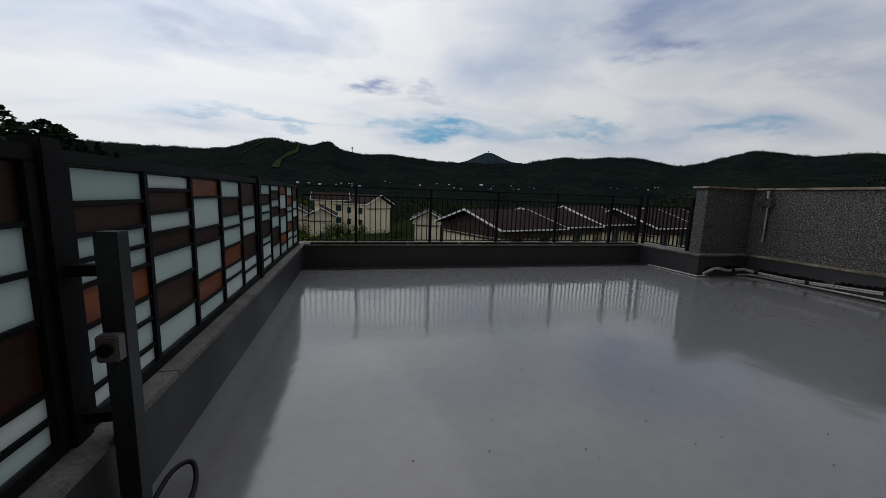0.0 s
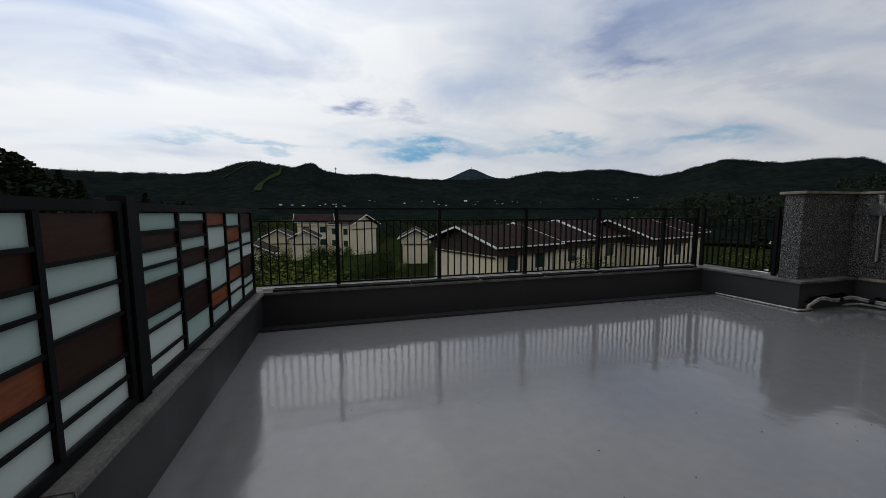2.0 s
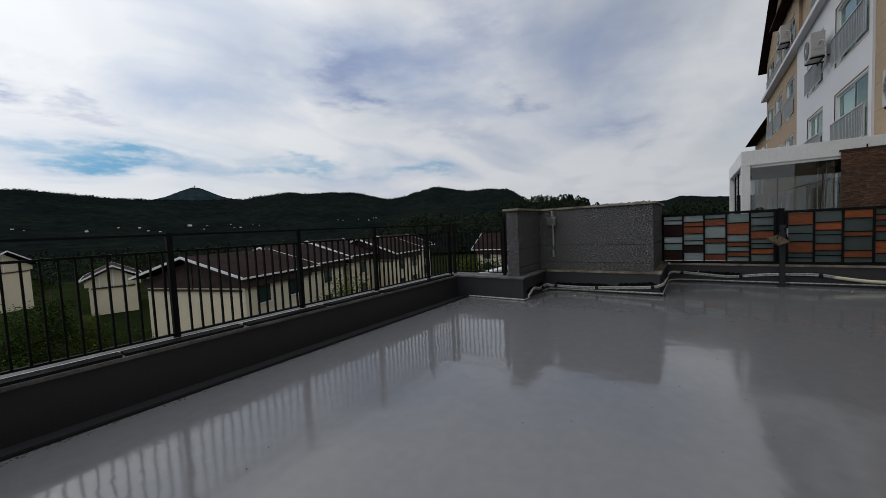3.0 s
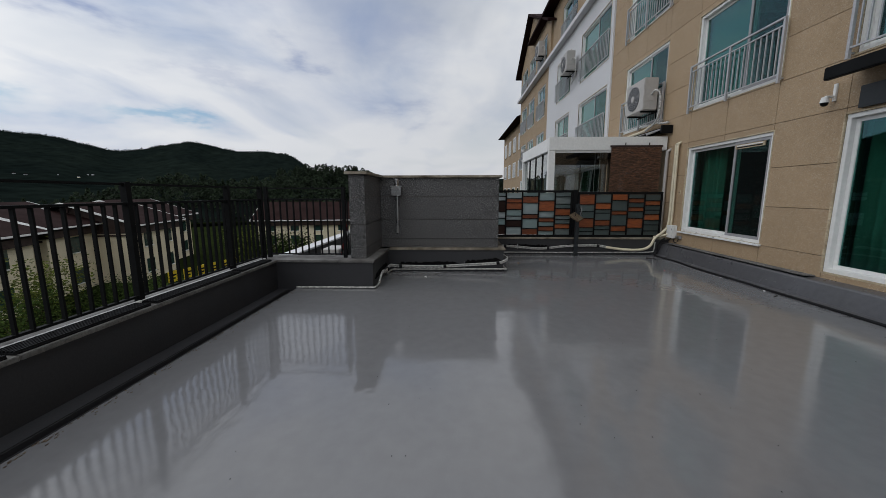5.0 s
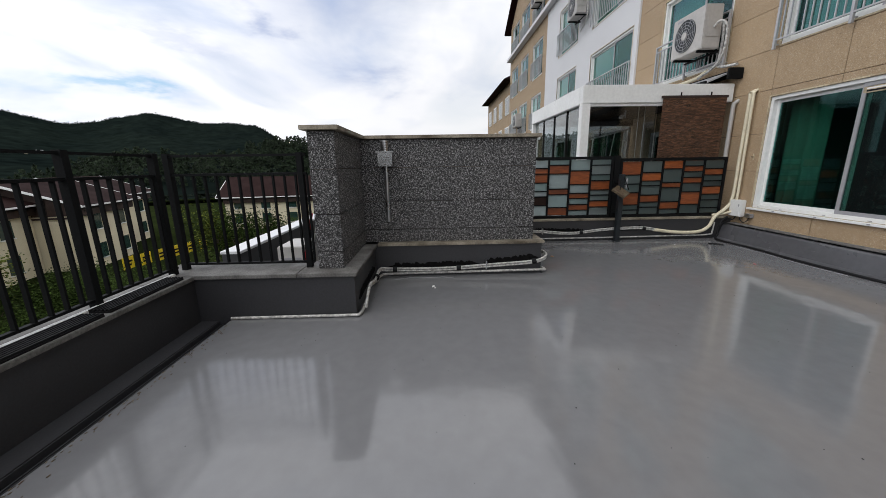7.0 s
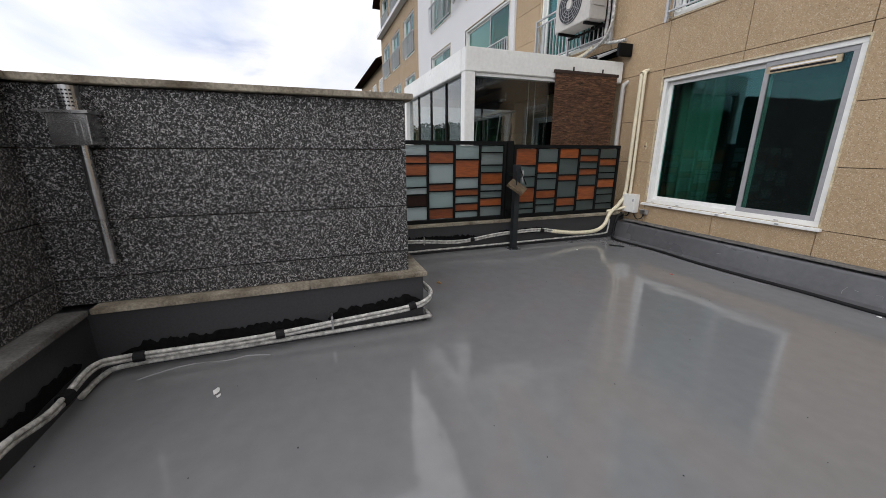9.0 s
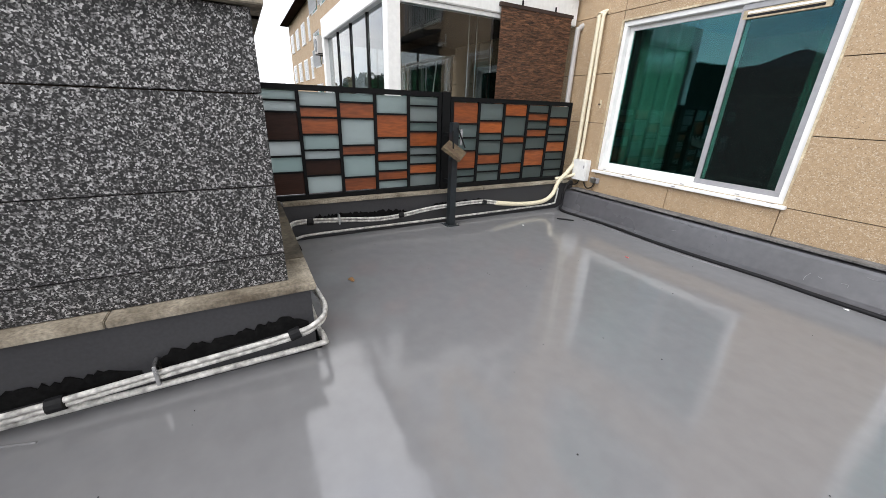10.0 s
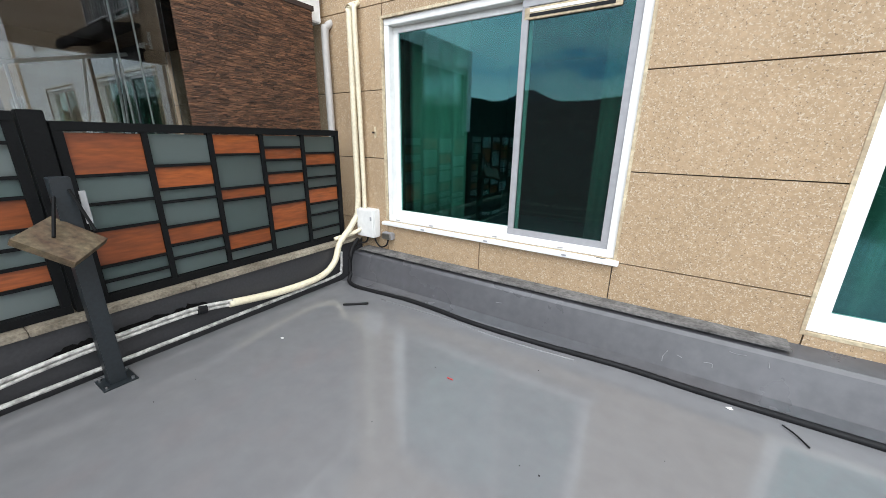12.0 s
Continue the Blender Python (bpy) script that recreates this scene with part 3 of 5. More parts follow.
# ---- railing ----


def railing(name, a, b, posts, label):
    """Black flat-bar railing along x or y, with a thin top rail, a second rail below it and slim balusters."""
    a, b = Vector(a), Vector(b)
    d = (b - a).normalized()
    n = Vector((-d.y, d.x, 0))
    ob = base(name, tuple((a + b) / 2), label, "railing")

    def beam(nm, p, q, w, h, z0):
        bm = bmesh.new()
        u = (q - p).normalized()
        m = Vector((-u.y, u.x, 0)) * w / 2
        vs = [bm.verts.new((c.x, c.y, z)) for z in (z0, z0 + h) for c in (p - m, q - m, q + m, p + m)]
        for f in ((3, 2, 1, 0), (4, 5, 6, 7), (0, 1, 5, 4), (1, 2, 6, 5), (2, 3, 7, 6), (3, 0, 4, 7)):
            bm.faces.new([vs[i] for i in f])
        return part(nm, bm, BLACK_STEEL, ob)

    z = a.z
    beam("top_rail", a, b, 0.03, 0.02, z + 1.06)
    beam("middle_rail", a, b, 0.04, 0.022, z + 0.89)
    beam("bottom_rail", a, b, 0.035, 0.02, z + 0.045)
    length = (b - a).length
    for s in posts:
        p = a + d * s
        beam("post", p - d * 0.025, p + d * 0.025, 0.06, 1.09, z)
    count = int(length / 0.1015)
    first = None
    for i in range(count + 1):
        s = i * length / count
        if any(abs(s - q) < 0.05 for q in posts):
            continue
        p = a + d * s
        if first is None:
            first = beam("baluster", p - d * 0.0075, p + d * 0.0075, 0.03, 0.83, z + 0.062)
            origin = p
        else:
            o = new("baluster", first.data)
            o.parent = ob
            o.matrix_parent_inverse = Matrix.Translation(p - origin) @ origin_of(ob).inverted()
    return ob


railing("railing_north", (-0.05, 8.45, TOP), (7.45, 8.45, TOP), [0.965, 2.43, 3.87, 5.26, 6.67, 7.45], "black flat-bar steel railing on the parapet")
railing("railing_east", (7.58, 8.45, TOP), (7.58, 7.2, TOP), [0.0, 1.2], "black flat-bar steel railing beside the granite pier")

# ---- apartment building ----
FY = 0.544
STOREY = 2.57
SECTION_X = 14.47


def make_window(name, x0, x1, z0, z1, y, label, split=0.6, mirror=False, curtain=False, screen_sash=True):
    """A white plastic sliding window: outer frame, two sashes and green tinted panes, a room behind."""
    ob = base(name, ((x0 + x1) / 2, y, z0), label, "window", kind="structure")
    f = 0.055
    part("window_frame", boxes((x0, x1, y - 0.12, y + 0.02, z0, z0 + f), (x0, x1, y - 0.12, y + 0.02, z1 - f, z1), (x0, x0 + f, y - 0.12, y + 0.02, z0 + f, z1 - f), (x1 - f, x1, y - 0.12, y + 0.02, z0 + f, z1 - f), bevel=0.004), PVC, ob)
    xm = x0 + (x1 - x0) * (1 - split if not mirror else split)
    for k, (a, b, yy, mt, g) in enumerate(((x0 + f, xm + 0.03, y - 0.015, GREY_PVC, 0.05), (xm - 0.03, x1 - f, y - 0.065, PVC, 0.05))):
        za, zb = z0 + f, z1 - f
        s = part("sash", boxes((a, b, yy - 0.02, yy + 0.02, za, za + g), (a, b, yy - 0.02, yy + 0.02, zb - g, zb), (a, a + g, yy - 0.02, yy + 0.02, za + g, zb - g), (b - g, b, yy - 0.02, yy + 0.02, za + g, zb - g), bevel=0.003), mt, ob)
        p = part("pane", boxes((a + g, b - g, yy - 0.004, yy + 0.004, za + g, zb - g)), TINTED, ob)
        p.visible_shadow = False
        if k == 1 and (z0 > 2.5 or x0 > 14):
            part("blind", boxes((a + g, b - g, y - 0.16, y - 0.15, z0 + 0.02, z1 - 0.02)), BLIND, ob)
        if k == 0:
            part("insect_screen", boxes((a + g, b - g, yy + 0.010, yy + 0.012, za + g, zb - g)), MESH, ob)
    part("sealant", boxes((x0 - 0.02, x0, y + 0.02, y + 0.044, z0 - 0.02, z1 + 0.02), (x1, x1 + 0.02, y + 0.02, y + 0.044, z0 - 0.02, z1 + 0.02), (x0, x1, y + 0.02, y + 0.044, z0 - 0.02, z0), (x0, x1, y + 0.02, y + 0.044, z1, z1 + 0.02)), SEALANT, ob)
    return ob


def room(name, x0, x1, z0, z1):
    """A dim room behind a window."""
    structure(name, boxes((x0 - 0.3, x1 + 0.3, -3.0, -2.95, z0 - 0.5, z1 + 0.2), (x0 - 0.35, x0 - 0.3, -2.95, FY - 0.3, z0 - 0.5, z1 + 0.2), (x1 + 0.3, x1 + 0.35, -2.95, FY - 0.3, z0 - 0.5, z1 + 0.2), (x0 - 0.3, x1 + 0.3, -2.95, FY - 0.3, z0 - 0.55, z0 - 0.5), (x0 - 0.3, x1 + 0.3, -2.95, FY - 0.3, z1 + 0.2, z1 + 0.25)), ROOM, "dim room behind the window", "room")


def drape(x0, x1, y, z0, z1, label):
    bm = bmesh.new()
    n = int((x1 - x0) / 0.02)
    prev = None
    for i in range(n + 1):
        x = x0 + (x1 - x0) * i / n
        yy = y + 0.035 * math.sin(x * 38) + 0.02 * math.sin(x * 17 + 1)
        cur = (bm.verts.new((x, yy, z0)), bm.verts.new((x, yy, z1)))
        if prev:
            bm.faces.new((prev[0], cur[0], cur[1], prev[1])).smooth = True
        prev = cur
    ob = part("curtain", bm, CURTAIN)
    sol = ob.modifiers.new("thick", "SOLIDIFY")
    sol.thickness = 0.004
    return tagged(ob, label, "curtain")


OPEN = []   # openings of the near facade: x0, x1, z0, z1


def balcony_rail(x0, x1, z0, label):
    ob = base("balcony_rail", ((x0 + x1) / 2, FY + 0.06, z0), label, "railing", "balcony rails")
    y = FY + 0.07
    part("top_rail", boxes((x0, x1, y - 0.02, y + 0.02, z0 + 0.86, z0 + 0.89), bevel=0.004), RAIL, ob)
    part("second_rail", boxes((x0, x1, y - 0.012, y + 0.012, z0 + 0.76, z0 + 0.78)), RAIL, ob)
    part("bottom_rail", boxes((x0, x1, y - 0.012, y + 0.012, z0 + 0.06, z0 + 0.08)), RAIL, ob)
    for x in (x0 + 0.02, (x0 + x1) / 2, x1 - 0.02):
        part("post", boxes((x - 0.018, x + 0.018, y - 0.018, y + 0.018, z0 - 0.06, z0 + 0.86), (x - 0.012, x + 0.012, FY + 0.002, y - 0.018, z0, z0 + 0.02)), RAIL, ob)
    n = int((x1 - x0) / 0.105)
    for i in range(1, n):
        x = x0 + (x1 - x0) * i / n
        part("baluster", boxes((x - 0.008, x + 0.008, y - 0.008, y + 0.008, z0 + 0.08, z0 + 0.76)), RAIL, ob)
    return ob


def facade(name, x0, x1, y, z0, z1, holes, mat, xs, zs, label):
    """A wall with real openings, faced with separate panels whose joints stay open."""
    ob = base(name, ((x0 + x1) / 2, y, z0), label, "wall", kind="structure")
    bm = bmesh.new()
    for a, b, c, d in wall_cells(x0, x1, z0, z1, holes):
        box(bm, a, b, y - 0.3, y - 0.02, c, d)
    part("backing", bm, JOINT, ob)
    g = 0.0038
    for a, b in zip(xs, xs[1:]):
        for c, d in zip(zs, zs[1:]):
            for p, q, r, s in wall_cells(a, b, c, d, holes):
                part("panel", boxes((p + g, q - g, y - 0.03, y, r + g, s - g)), mat, ob)
    return ob


rows = [0.26, 0.58, 1.21, 1.82, 2.5]
near_rows = rows + [r + STOREY * k for k in (1, 2, 3) for r in (0.55, 1.17, 1.82, 2.5)]
near_cols = [-1.0, 0.5, 2.0, 3.5, 5.1, 7.07, 8.12, 9.18, 10.22, 11.3, 12.36, 13.42, SECTION_X]
OPEN = [(8.12, 10.22, 0.60, 2.385), (5.1, 7.07, 0.37, 2.42), (11.5, 13.5, 0.1, 2.1)]
for k in (1, 2, 3):
    z = 0.58 + STOREY * k
    OPEN += [(8.12, 10.22, z, z + 1.82), (11.3, 13.42, z, z + 1.82), (5.1, 7.07, z, z + 1.82)]
facade("wall_facade_beige", -1.0, SECTION_X, FY, -7, 10.8, OPEN, STONE, near_cols, near_rows, "beige stone panel facade with open joints")
structure("trim_kerb_ledge", boxes((7.13, 10.5, FY + 0.002, 0.70, 0.287, 0.300), bevel=0.004), KERB_LEDGE, "crumbling grey mortar ledge on the facade kerb", "trim")
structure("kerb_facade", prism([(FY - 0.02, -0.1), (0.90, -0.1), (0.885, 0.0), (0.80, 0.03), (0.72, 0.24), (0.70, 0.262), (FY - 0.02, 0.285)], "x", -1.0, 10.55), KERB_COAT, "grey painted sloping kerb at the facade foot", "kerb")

for i, (a, b, c, d) in enumerate(OPEN):
    lbl = "white sliding window with green tinted glass" if i != 1 else "white sliding terrace door with green tinted glass"
    make_window("window_%d" % (i + 1) if i != 1 else "door_1", a, b, c, d, FY - 0.04, lbl, 0.62)
    room("room", a, b, c, d)
    if i > 2:
        balcony_rail(a - 0.05, b + 0.05, c, "grey painted steel balcony rail in front of a window")
drape(9.55, 10.22, 0.2, 0.5, 2.36, "pale green translucent curtain hanging in the window")
drape(8.2, 8.42, 0.16, 0.5, 2.36, "narrow pale curtain drawn to the window edge")
drape(6.6, 7.02, 0.2, 0.3, 2.36, "pale green translucent curtain hanging in the doorway")

# white bay and further sections
def far_section(name, x0, x1, y, mat, holes, z1, label):
    ob = base(name, ((x0 + x1) / 2, y, -7), label, "wall", kind="structure")
    bm = bmesh.new()
    for a, b, c, d in wall_cells(x0, x1, -7, z1, holes):
        box(bm, a, b, y - 0.3, y, c, d)
    part("wall", bm, mat, ob)
    for h in holes:
        make_window("window", *h, y - 0.04, "white sliding window with green tinted glass", 0.6)
        structure("room", boxes((h[0] - 0.1, h[1] + 0.1, y - 1.2, y - 1.15, h[2] - 0.2, h[3] + 0.2)), ROOM, "dim room behind the window", "room")
        rail_at(h, y)
    return ob


def rail_at(h, y):
    x0, x1, z0 = h[0] - 0.05, h[1] + 0.05, h[2]
    ob = base("balcony_rail", ((x0 + x1) / 2, y, z0), "grey painted steel balcony rail in front of a window", "railing", "balcony rails")
    part("top_rail", boxes((x0, x1, y + 0.05, y + 0.09, z0 + 0.86, z0 + 0.89)), RAIL, ob)
    part("bottom_rail", boxes((x0, x1, y + 0.06, y + 0.08, z0 + 0.06, z0 + 0.08)), RAIL, ob)
    n = int((x1 - x0) / 0.12)
    first = part("baluster", boxes((x0 - 0.009, x0 + 0.009, y + 0.06, y + 0.08, z0 + 0.08, z0 + 0.86)), RAIL, ob)
    for i in range(1, n + 1):
        o = new("baluster", first.data)
        o.parent = ob
        o.matrix_parent_inverse = Matrix.Translation(((x1 - x0) * i / n, 0, 0)) @ origin_of(ob).inverted()


wh = []
for k in (0, 1, 2):
    z = 0.62 + STOREY * k
    wh += [(14.7, 17.4, z, z + 1.75), (18.7, 20.8, z, z + 1.75)]
far_section("wall_facade_white", SECTION_X, 22.6, FY + 0.05, WHITE_RENDER, wh, 8.2, "white rendered bay of the apartment building")
bh = []
for k in (-1, 0, 1, 2, 3):
    z = 0.62 + STOREY * k
    bh += [(x, x + 1.9, z, z + 1.75) for x in (23.4, 26.2, 28.7)]
far_section("wall_facade_far", 22.6, 31.0, FY, STONE, bh, 10.4, "beige far wing of the apartment building")
th = [(x, x + 2.1, 8.4, 10.1) for x in (15.2, 18.7)]
far_section("wall_facade_attic", SECTION_X, 22.6, FY - 0.1, STONE, th, 10.8, "beige attic storey above the white bay")
structure("cornice", boxes((SECTION_X - 0.1, 31.1, FY + 0.002, FY + 0.28, 8.2, 8.36)), WHITE_RENDER, "grey projecting cornice band", "cornice")
structure("roof", prism([(FY + 0.4, 10.8), (FY + 0.4, 10.93), (-5.5, 14.2), (-12.0, 11.0), (-12.0, 10.8)], "x", -2.0, 27.0), ROOF, "dark brown pitched roof with deep eaves", "roof")
structure("gable", prism([(22.8, 10.4), (27.4, 12.6), (31.0, 10.4)], "y", -11.0, FY), STONE, "beige gable above the far wing", "gable")
structure("roof_gable", prism([(22.0, 10.1), (27.4, 12.72), (31.8, 10.1), (31.8, 10.22), (27.4, 12.86), (22.0, 10.22)], "y", -11.0, FY + 0.35), ROOF, "dark brown gabled roof with deep eaves", "roof")
structure("wall_building_rear", boxes((-1.0, 31.0, -11.5, -11.2, -7, 10.3), (-1.2, -1.0, -11.5, FY, -7, 10.8), (31.0, 31.2, -11.5, FY - 0.01, -7, 10.3)), STONE, "plain rear walls of the apartment building", "wall")
structure("wall_second_block", boxes((38, 52, -12, -1.0, -7, 8.6)), STONE, "beige second apartment block farther along", "building")
for k in range(4):
    for j in range(4):
        wx, wz = 38.8 + j * 3.4, -2.2 + k * 2.7
        w = base("window", (wx + 0.9, -1.0, wz), "white framed window of the second block", "window", kind="structure")
        part("window_frame", boxes((wx, wx + 1.8, -0.998, -0.94, wz, wz + 1.6)), PVC, w)
        for a in (0.08, 0.95):
            part("pane", boxes((wx + a, wx + a + 0.78, -0.94, -0.93, wz + 0.1, wz + 1.5)), DARK_PANE, w)
structure("roof_second_block", prism([(-0.2, 8.6), (-6.5, 11.4), (-12.8, 8.6)], "x", 37.5, 52.5), ROOF, "dark brown roof of the second block", "roof")

# neighbouring terraces and podium
structure("floor_neighbour", boxes((10.86, 34.5, FY, 6.9, -0.6, -0.1), (-14.0, -0.42, FY - 1.5, 8.6, -0.6, -0.1)), FLOOR_PAINT, "plain grey neighbouring terrace floor", "floor")
structure("podium_roof", boxes((7.82, 34.5, 7.16, 9.5, -1.2, -0.95)), ASPHALT, "lower dark flat roof beside the terrace", "roof")
structure("parapet_podium", boxes((10.4, 34.5, 9.5, 9.8, -7, -0.09)), KERB_SHADE_PAINT, "low grey parapet of the neighbouring roof", "parapet")
podium_cap = base("coping_podium", (20, 9.65, -0.09), "white painted capping slabs on the low parapet", "coping", kind="structure")
for i in range(20):
    part("slab", boxes((10.4 + i * 1.2, 11.59 + i * 1.2, 9.47, 9.83, -0.09, -0.04), bevel=0.006), WHITE_RENDER, podium_cap)

# ---- glazed sunroom ----
def sunroom():
    ob = base("sunroom", (12.2, 2.0, -0.1), "white framed glass sunroom with a dark ceiling", "sunroom")
    x0, x1, y0, y1, zt = 10.95, 14.4, 0.58, 3.32, 2.74
    part("roof_beam", boxes((x0, x0 + 0.16, y0, y1, 2.43, zt), (x0 + 0.16, x1, y1 - 0.16, y1, 2.43, zt), bevel=0.01), PVC, ob)
    part("roof", boxes((x0 + 0.162, x1, y0, y1 - 0.162, 2.60, 2.70)), PVC, ob)
    # Added dark faces under roof and beam hold the opaque roof's shade in colour.
    part("beam_lining", boxes((x0 + 0.165, x1, y1 - 0.178, y1 - 0.163, 2.40, 2.518)), DARK_TIMBER, ob, "inner beam face with shade in its dark colour")
    part("end_beam", boxes((x1 - 0.12, x1, y0, y1 - 0.18, 2.36, 2.518), bevel=0.006), DARK_TIMBER, ob, "added end beam with ceiling shade in its colour")
    part("ceiling_lining", boxes((x0 + 0.165, x1, y0, y1 - 0.165, 2.52, 2.596)), DARK_TIMBER, ob, "ceiling sheet with shade in its dark colour")
    for x in (x0, x1 - 0.15):
        part("post", boxes((x + 0.001, x + 0.149, y1 - 0.15, y1 - 0.001, -0.1, 2.428), bevel=0.006), PVC, ob)
    for a, b in ((0.7, 1.9), (1.93, 3.15)):
        part("pane", boxes((x0 + 0.06, x0 + 0.07, a, b, 0.0, 2.43)), SMOKED, ob).visible_shadow = False
    for z in (2.385, -0.1):
        part("track", boxes((x0 + 0.03, x0 + 0.13, 0.7, 3.15, z, z + 0.043)), PVC, ob)
    for k in range(4):
        a = x0 + 0.16 + k * 0.8
        part("pane", boxes((a, a + 0.775, y1 - 0.09, y1 - 0.08, 0.0, 2.43)), GREY_GLASS, ob).visible_shadow = False
        part("stile", boxes((a + 0.78, a + 0.80, y1 - 0.11, y1 - 0.06, 0.0, 2.428)), BLACK_STEEL, ob)
    for a, b in ((0.6, 1.42), (1.46, 2.28), (2.32, 3.15)):
        part("pane", boxes((x1 - 0.07, x1 - 0.06, a, b, 0.0, 2.355)), SMOKED, ob).visible_shadow = False
        part("stile", boxes((x1 - 0.09, x1 - 0.04, b + 0.005, b + 0.035, 0.0, 2.355)), BLACK_STEEL, ob)
    for y in (2.0, 2.12):
        bm = bmesh.new()
        rod(bm, (x0 + 0.3, y, 0.2), (x0 + 0.3, y, 2.5), 0.006, 6)
        part("pull_cord", bm, PVC, ob)
    return ob


sunroom()


def drying_rack():
    """A white tubular rack with a slanting top bar, standing in the sunroom."""
    ob = base("drying_rack", (12.3, 2.1, -0.1), "white tubular drying rack standing in the sunroom", "rack")
    for name, a, b, r in (("top_bar", (12.3, 2.55, 1.90), (12.3, 1.72, 2.10), 0.016), ("leg", (12.3, 2.03, 2.03), (12.3, 2.30, -0.1), 0.011), ("leg", (12.3, 1.82, 2.08), (12.3, 1.92, -0.1), 0.011),
                          ("leg", (12.3, 2.5, 1.91), (12.75, 2.45, -0.1), 0.011), ("leg", (12.3, 1.78, 2.09), (12.75, 1.8, -0.1), 0.011), ("lower_bar", (12.46, 2.46, 1.2), (12.46, 1.8, 1.2), 0.008)):
        bm = bmesh.new()
        rod(bm, a, b, r, 10)
        part(name, bm, PVC, ob)
    return ob


drying_rack()


def bamboo_blind():
    """A split-bamboo roll blind hung outside the glass."""
    ob = base("bamboo_blind", (10.9, 1.3, 0.6), "dark brown split-bamboo blind hanging from the sunroom beam", "blind")
    rnd = random.Random(11)
    z = 2.50
    bm = bmesh.new()
    while z > 0.5:
        h = rnd.uniform(0.004, 0.009)
        y = 0.72
        while y < 1.88:
            e = min(1.88, y + rnd.uniform(0.012, 0.09))
            o = rnd.uniform(0, 0.007)
            box(bm, 10.905 + o, 10.915 + o, y, e, z - h * 0.85, z)
            y = e
        z -= h
    part("slats", bm, BAMBOO, ob)
    part("head_rail", boxes((10.9, 10.94, 0.7, 1.9, 2.50, 2.54)), DARK_TIMBER, ob)
    for y in (1.0, 1.55):
        part("hook", boxes((10.925, 10.935, y - 0.01, y + 0.01, 2.54, 2.6)), BLACK_STEEL, ob)


bamboo_blind()

# ---- services on the terrace ----
BUNDLE = [(7.42, 6.70, 0.06), (7.72, 6.71, 0.16), (8.05, 6.71, 0.11), (8.40, 6.71, 0.13), (8.53, 6.62, 0.10), (8.56, 6.35, 0.085), (8.56, 5.88, 0.085), (8.56, 5.37, 0.115), (8.56, 4.81, 0.15), (8.56, 4.65, 0.19), (8.66, 4.58, 0.22), (9.0, 4.59, 0.21), (9.6, 4.59, 0.18), (10.2, 4.59, 0.20), (10.48, 4.5, 0.2), (10.52, 4.07, 0.17), (10.52, 3.54, 0.13), (10.52, 2.95, 0.19), (10.52, 2.3, 0.21), (10.52, 2.0, 0.17)]


def shifted(points, dx, dy, dz):
    return [(x + dx, y + dy, z + dz) for x, y, z in points]


def pipe_bundle():
    ob = base("pipe_bundle", (8.56, 5.8, 0.1), "pair of white wrapped refrigerant pipes with black tape bands", "pipe")
    part("pipe", tube(BUNDLE, 0.0135), INSULATION, ob)
    part("pipe", tube(shifted(BUNDLE, -0.006, -0.004, 0.029), 0.0135), INSULATION, ob)
    for i in (2, 4, 6, 8, 12, 14, 16, 18):
        a, b = Vector(BUNDLE[i]), Vector(BUNDLE[i + 1])
        m, d = a.lerp(b, 0.3), (b - a).normalized() * 0.028
        up = Vector((-0.003, -0.002, 0.0145))
        bm = bmesh.new()
        rod(bm, m - d + up, m + d + up, 0.034, 10)
        part("tape", bm, BLACK_RUBBER, ob)
    for i in (7, 15):
        x, y, z = BUNDLE[i]
        part("clamp", boxes((x - 0.03, x + 0.05, y - 0.008, y + 0.008, z - 0.03, z + 0.08), bevel=0.003), STEEL, ob)
    return ob


pipe_bundle()
tagged(part("drain_pipe", tube([(7.335, 7.95, 0.015), (7.335, 7.4, 0.018), (7.335, 6.85, 0.02), (7.36, 6.745, 0.022), (7.6, 6.745, 0.022)], 0.014), INSULATION), "thin white pipe lying along the kerb foot", "pipe")
tagged(part("drain_pipe", tube([(8.3, 6.735, 0.03), (8.5, 6.72, 0.035), (8.58, 6.6, 0.04), (8.585, 5.9, 0.045), (8.585, 5.2, 0.05), (8.585, 4.66, 0.055), (8.61, 4.605, 0.052), (8.72, 4.604, 0.045)], 0.016), INSULATION), "white pipe lying along the granite wall's kerb", "pipe")
tagged(part("drain_pipe", tube([(8.7, 4.61, 0.04), (9.6, 4.61, 0.04), (10.3, 4.6, 0.04), (10.5, 4.5, 0.045), (10.545, 4.2, 0.05), (10.545, 3.0, 0.05), (10.545, 1.6, 0.06), (10.545, 0.98, 0.07), (10.55, 0.9, 0.13), (10.552, 0.885, 0.3)], 0.014), INSULATION), "white pipe lying along the screen's kerb", "pipe")
tagged(part("pipe_cover", tube([(10.52, 2.02, 0.185), (10.52, 1.6, 0.13), (10.52, 1.2, 0.13), (10.53, 1.0, 0.22), (10.54, 0.90, 0.40), (10.55, 0.72, 0.55), (10.56, 0.61, 0.75), (10.56, 0.60, 1.5), (10.55, 0.60, 2.40), (10.55, 0.60, 2.5), (10.53, 0.50, 2.55)], 0.03, 10), CREAM_PIPE), "cream pipe cover climbing the facade corner", "pipe")
tagged(part("pipe_cover", tube([(10.62, 0.90, 0.42), (10.50, 0.64, 0.5), (10.48, 0.60, 0.7), (10.48, 0.60, 1.5), (10.49, 0.60, 2.4), (10.49, 0.58, 2.52), (10.5, 0.48, 2.56)], 0.022, 10), CREAM_PIPE), "slim cream pipe climbing the facade corner", "pipe")
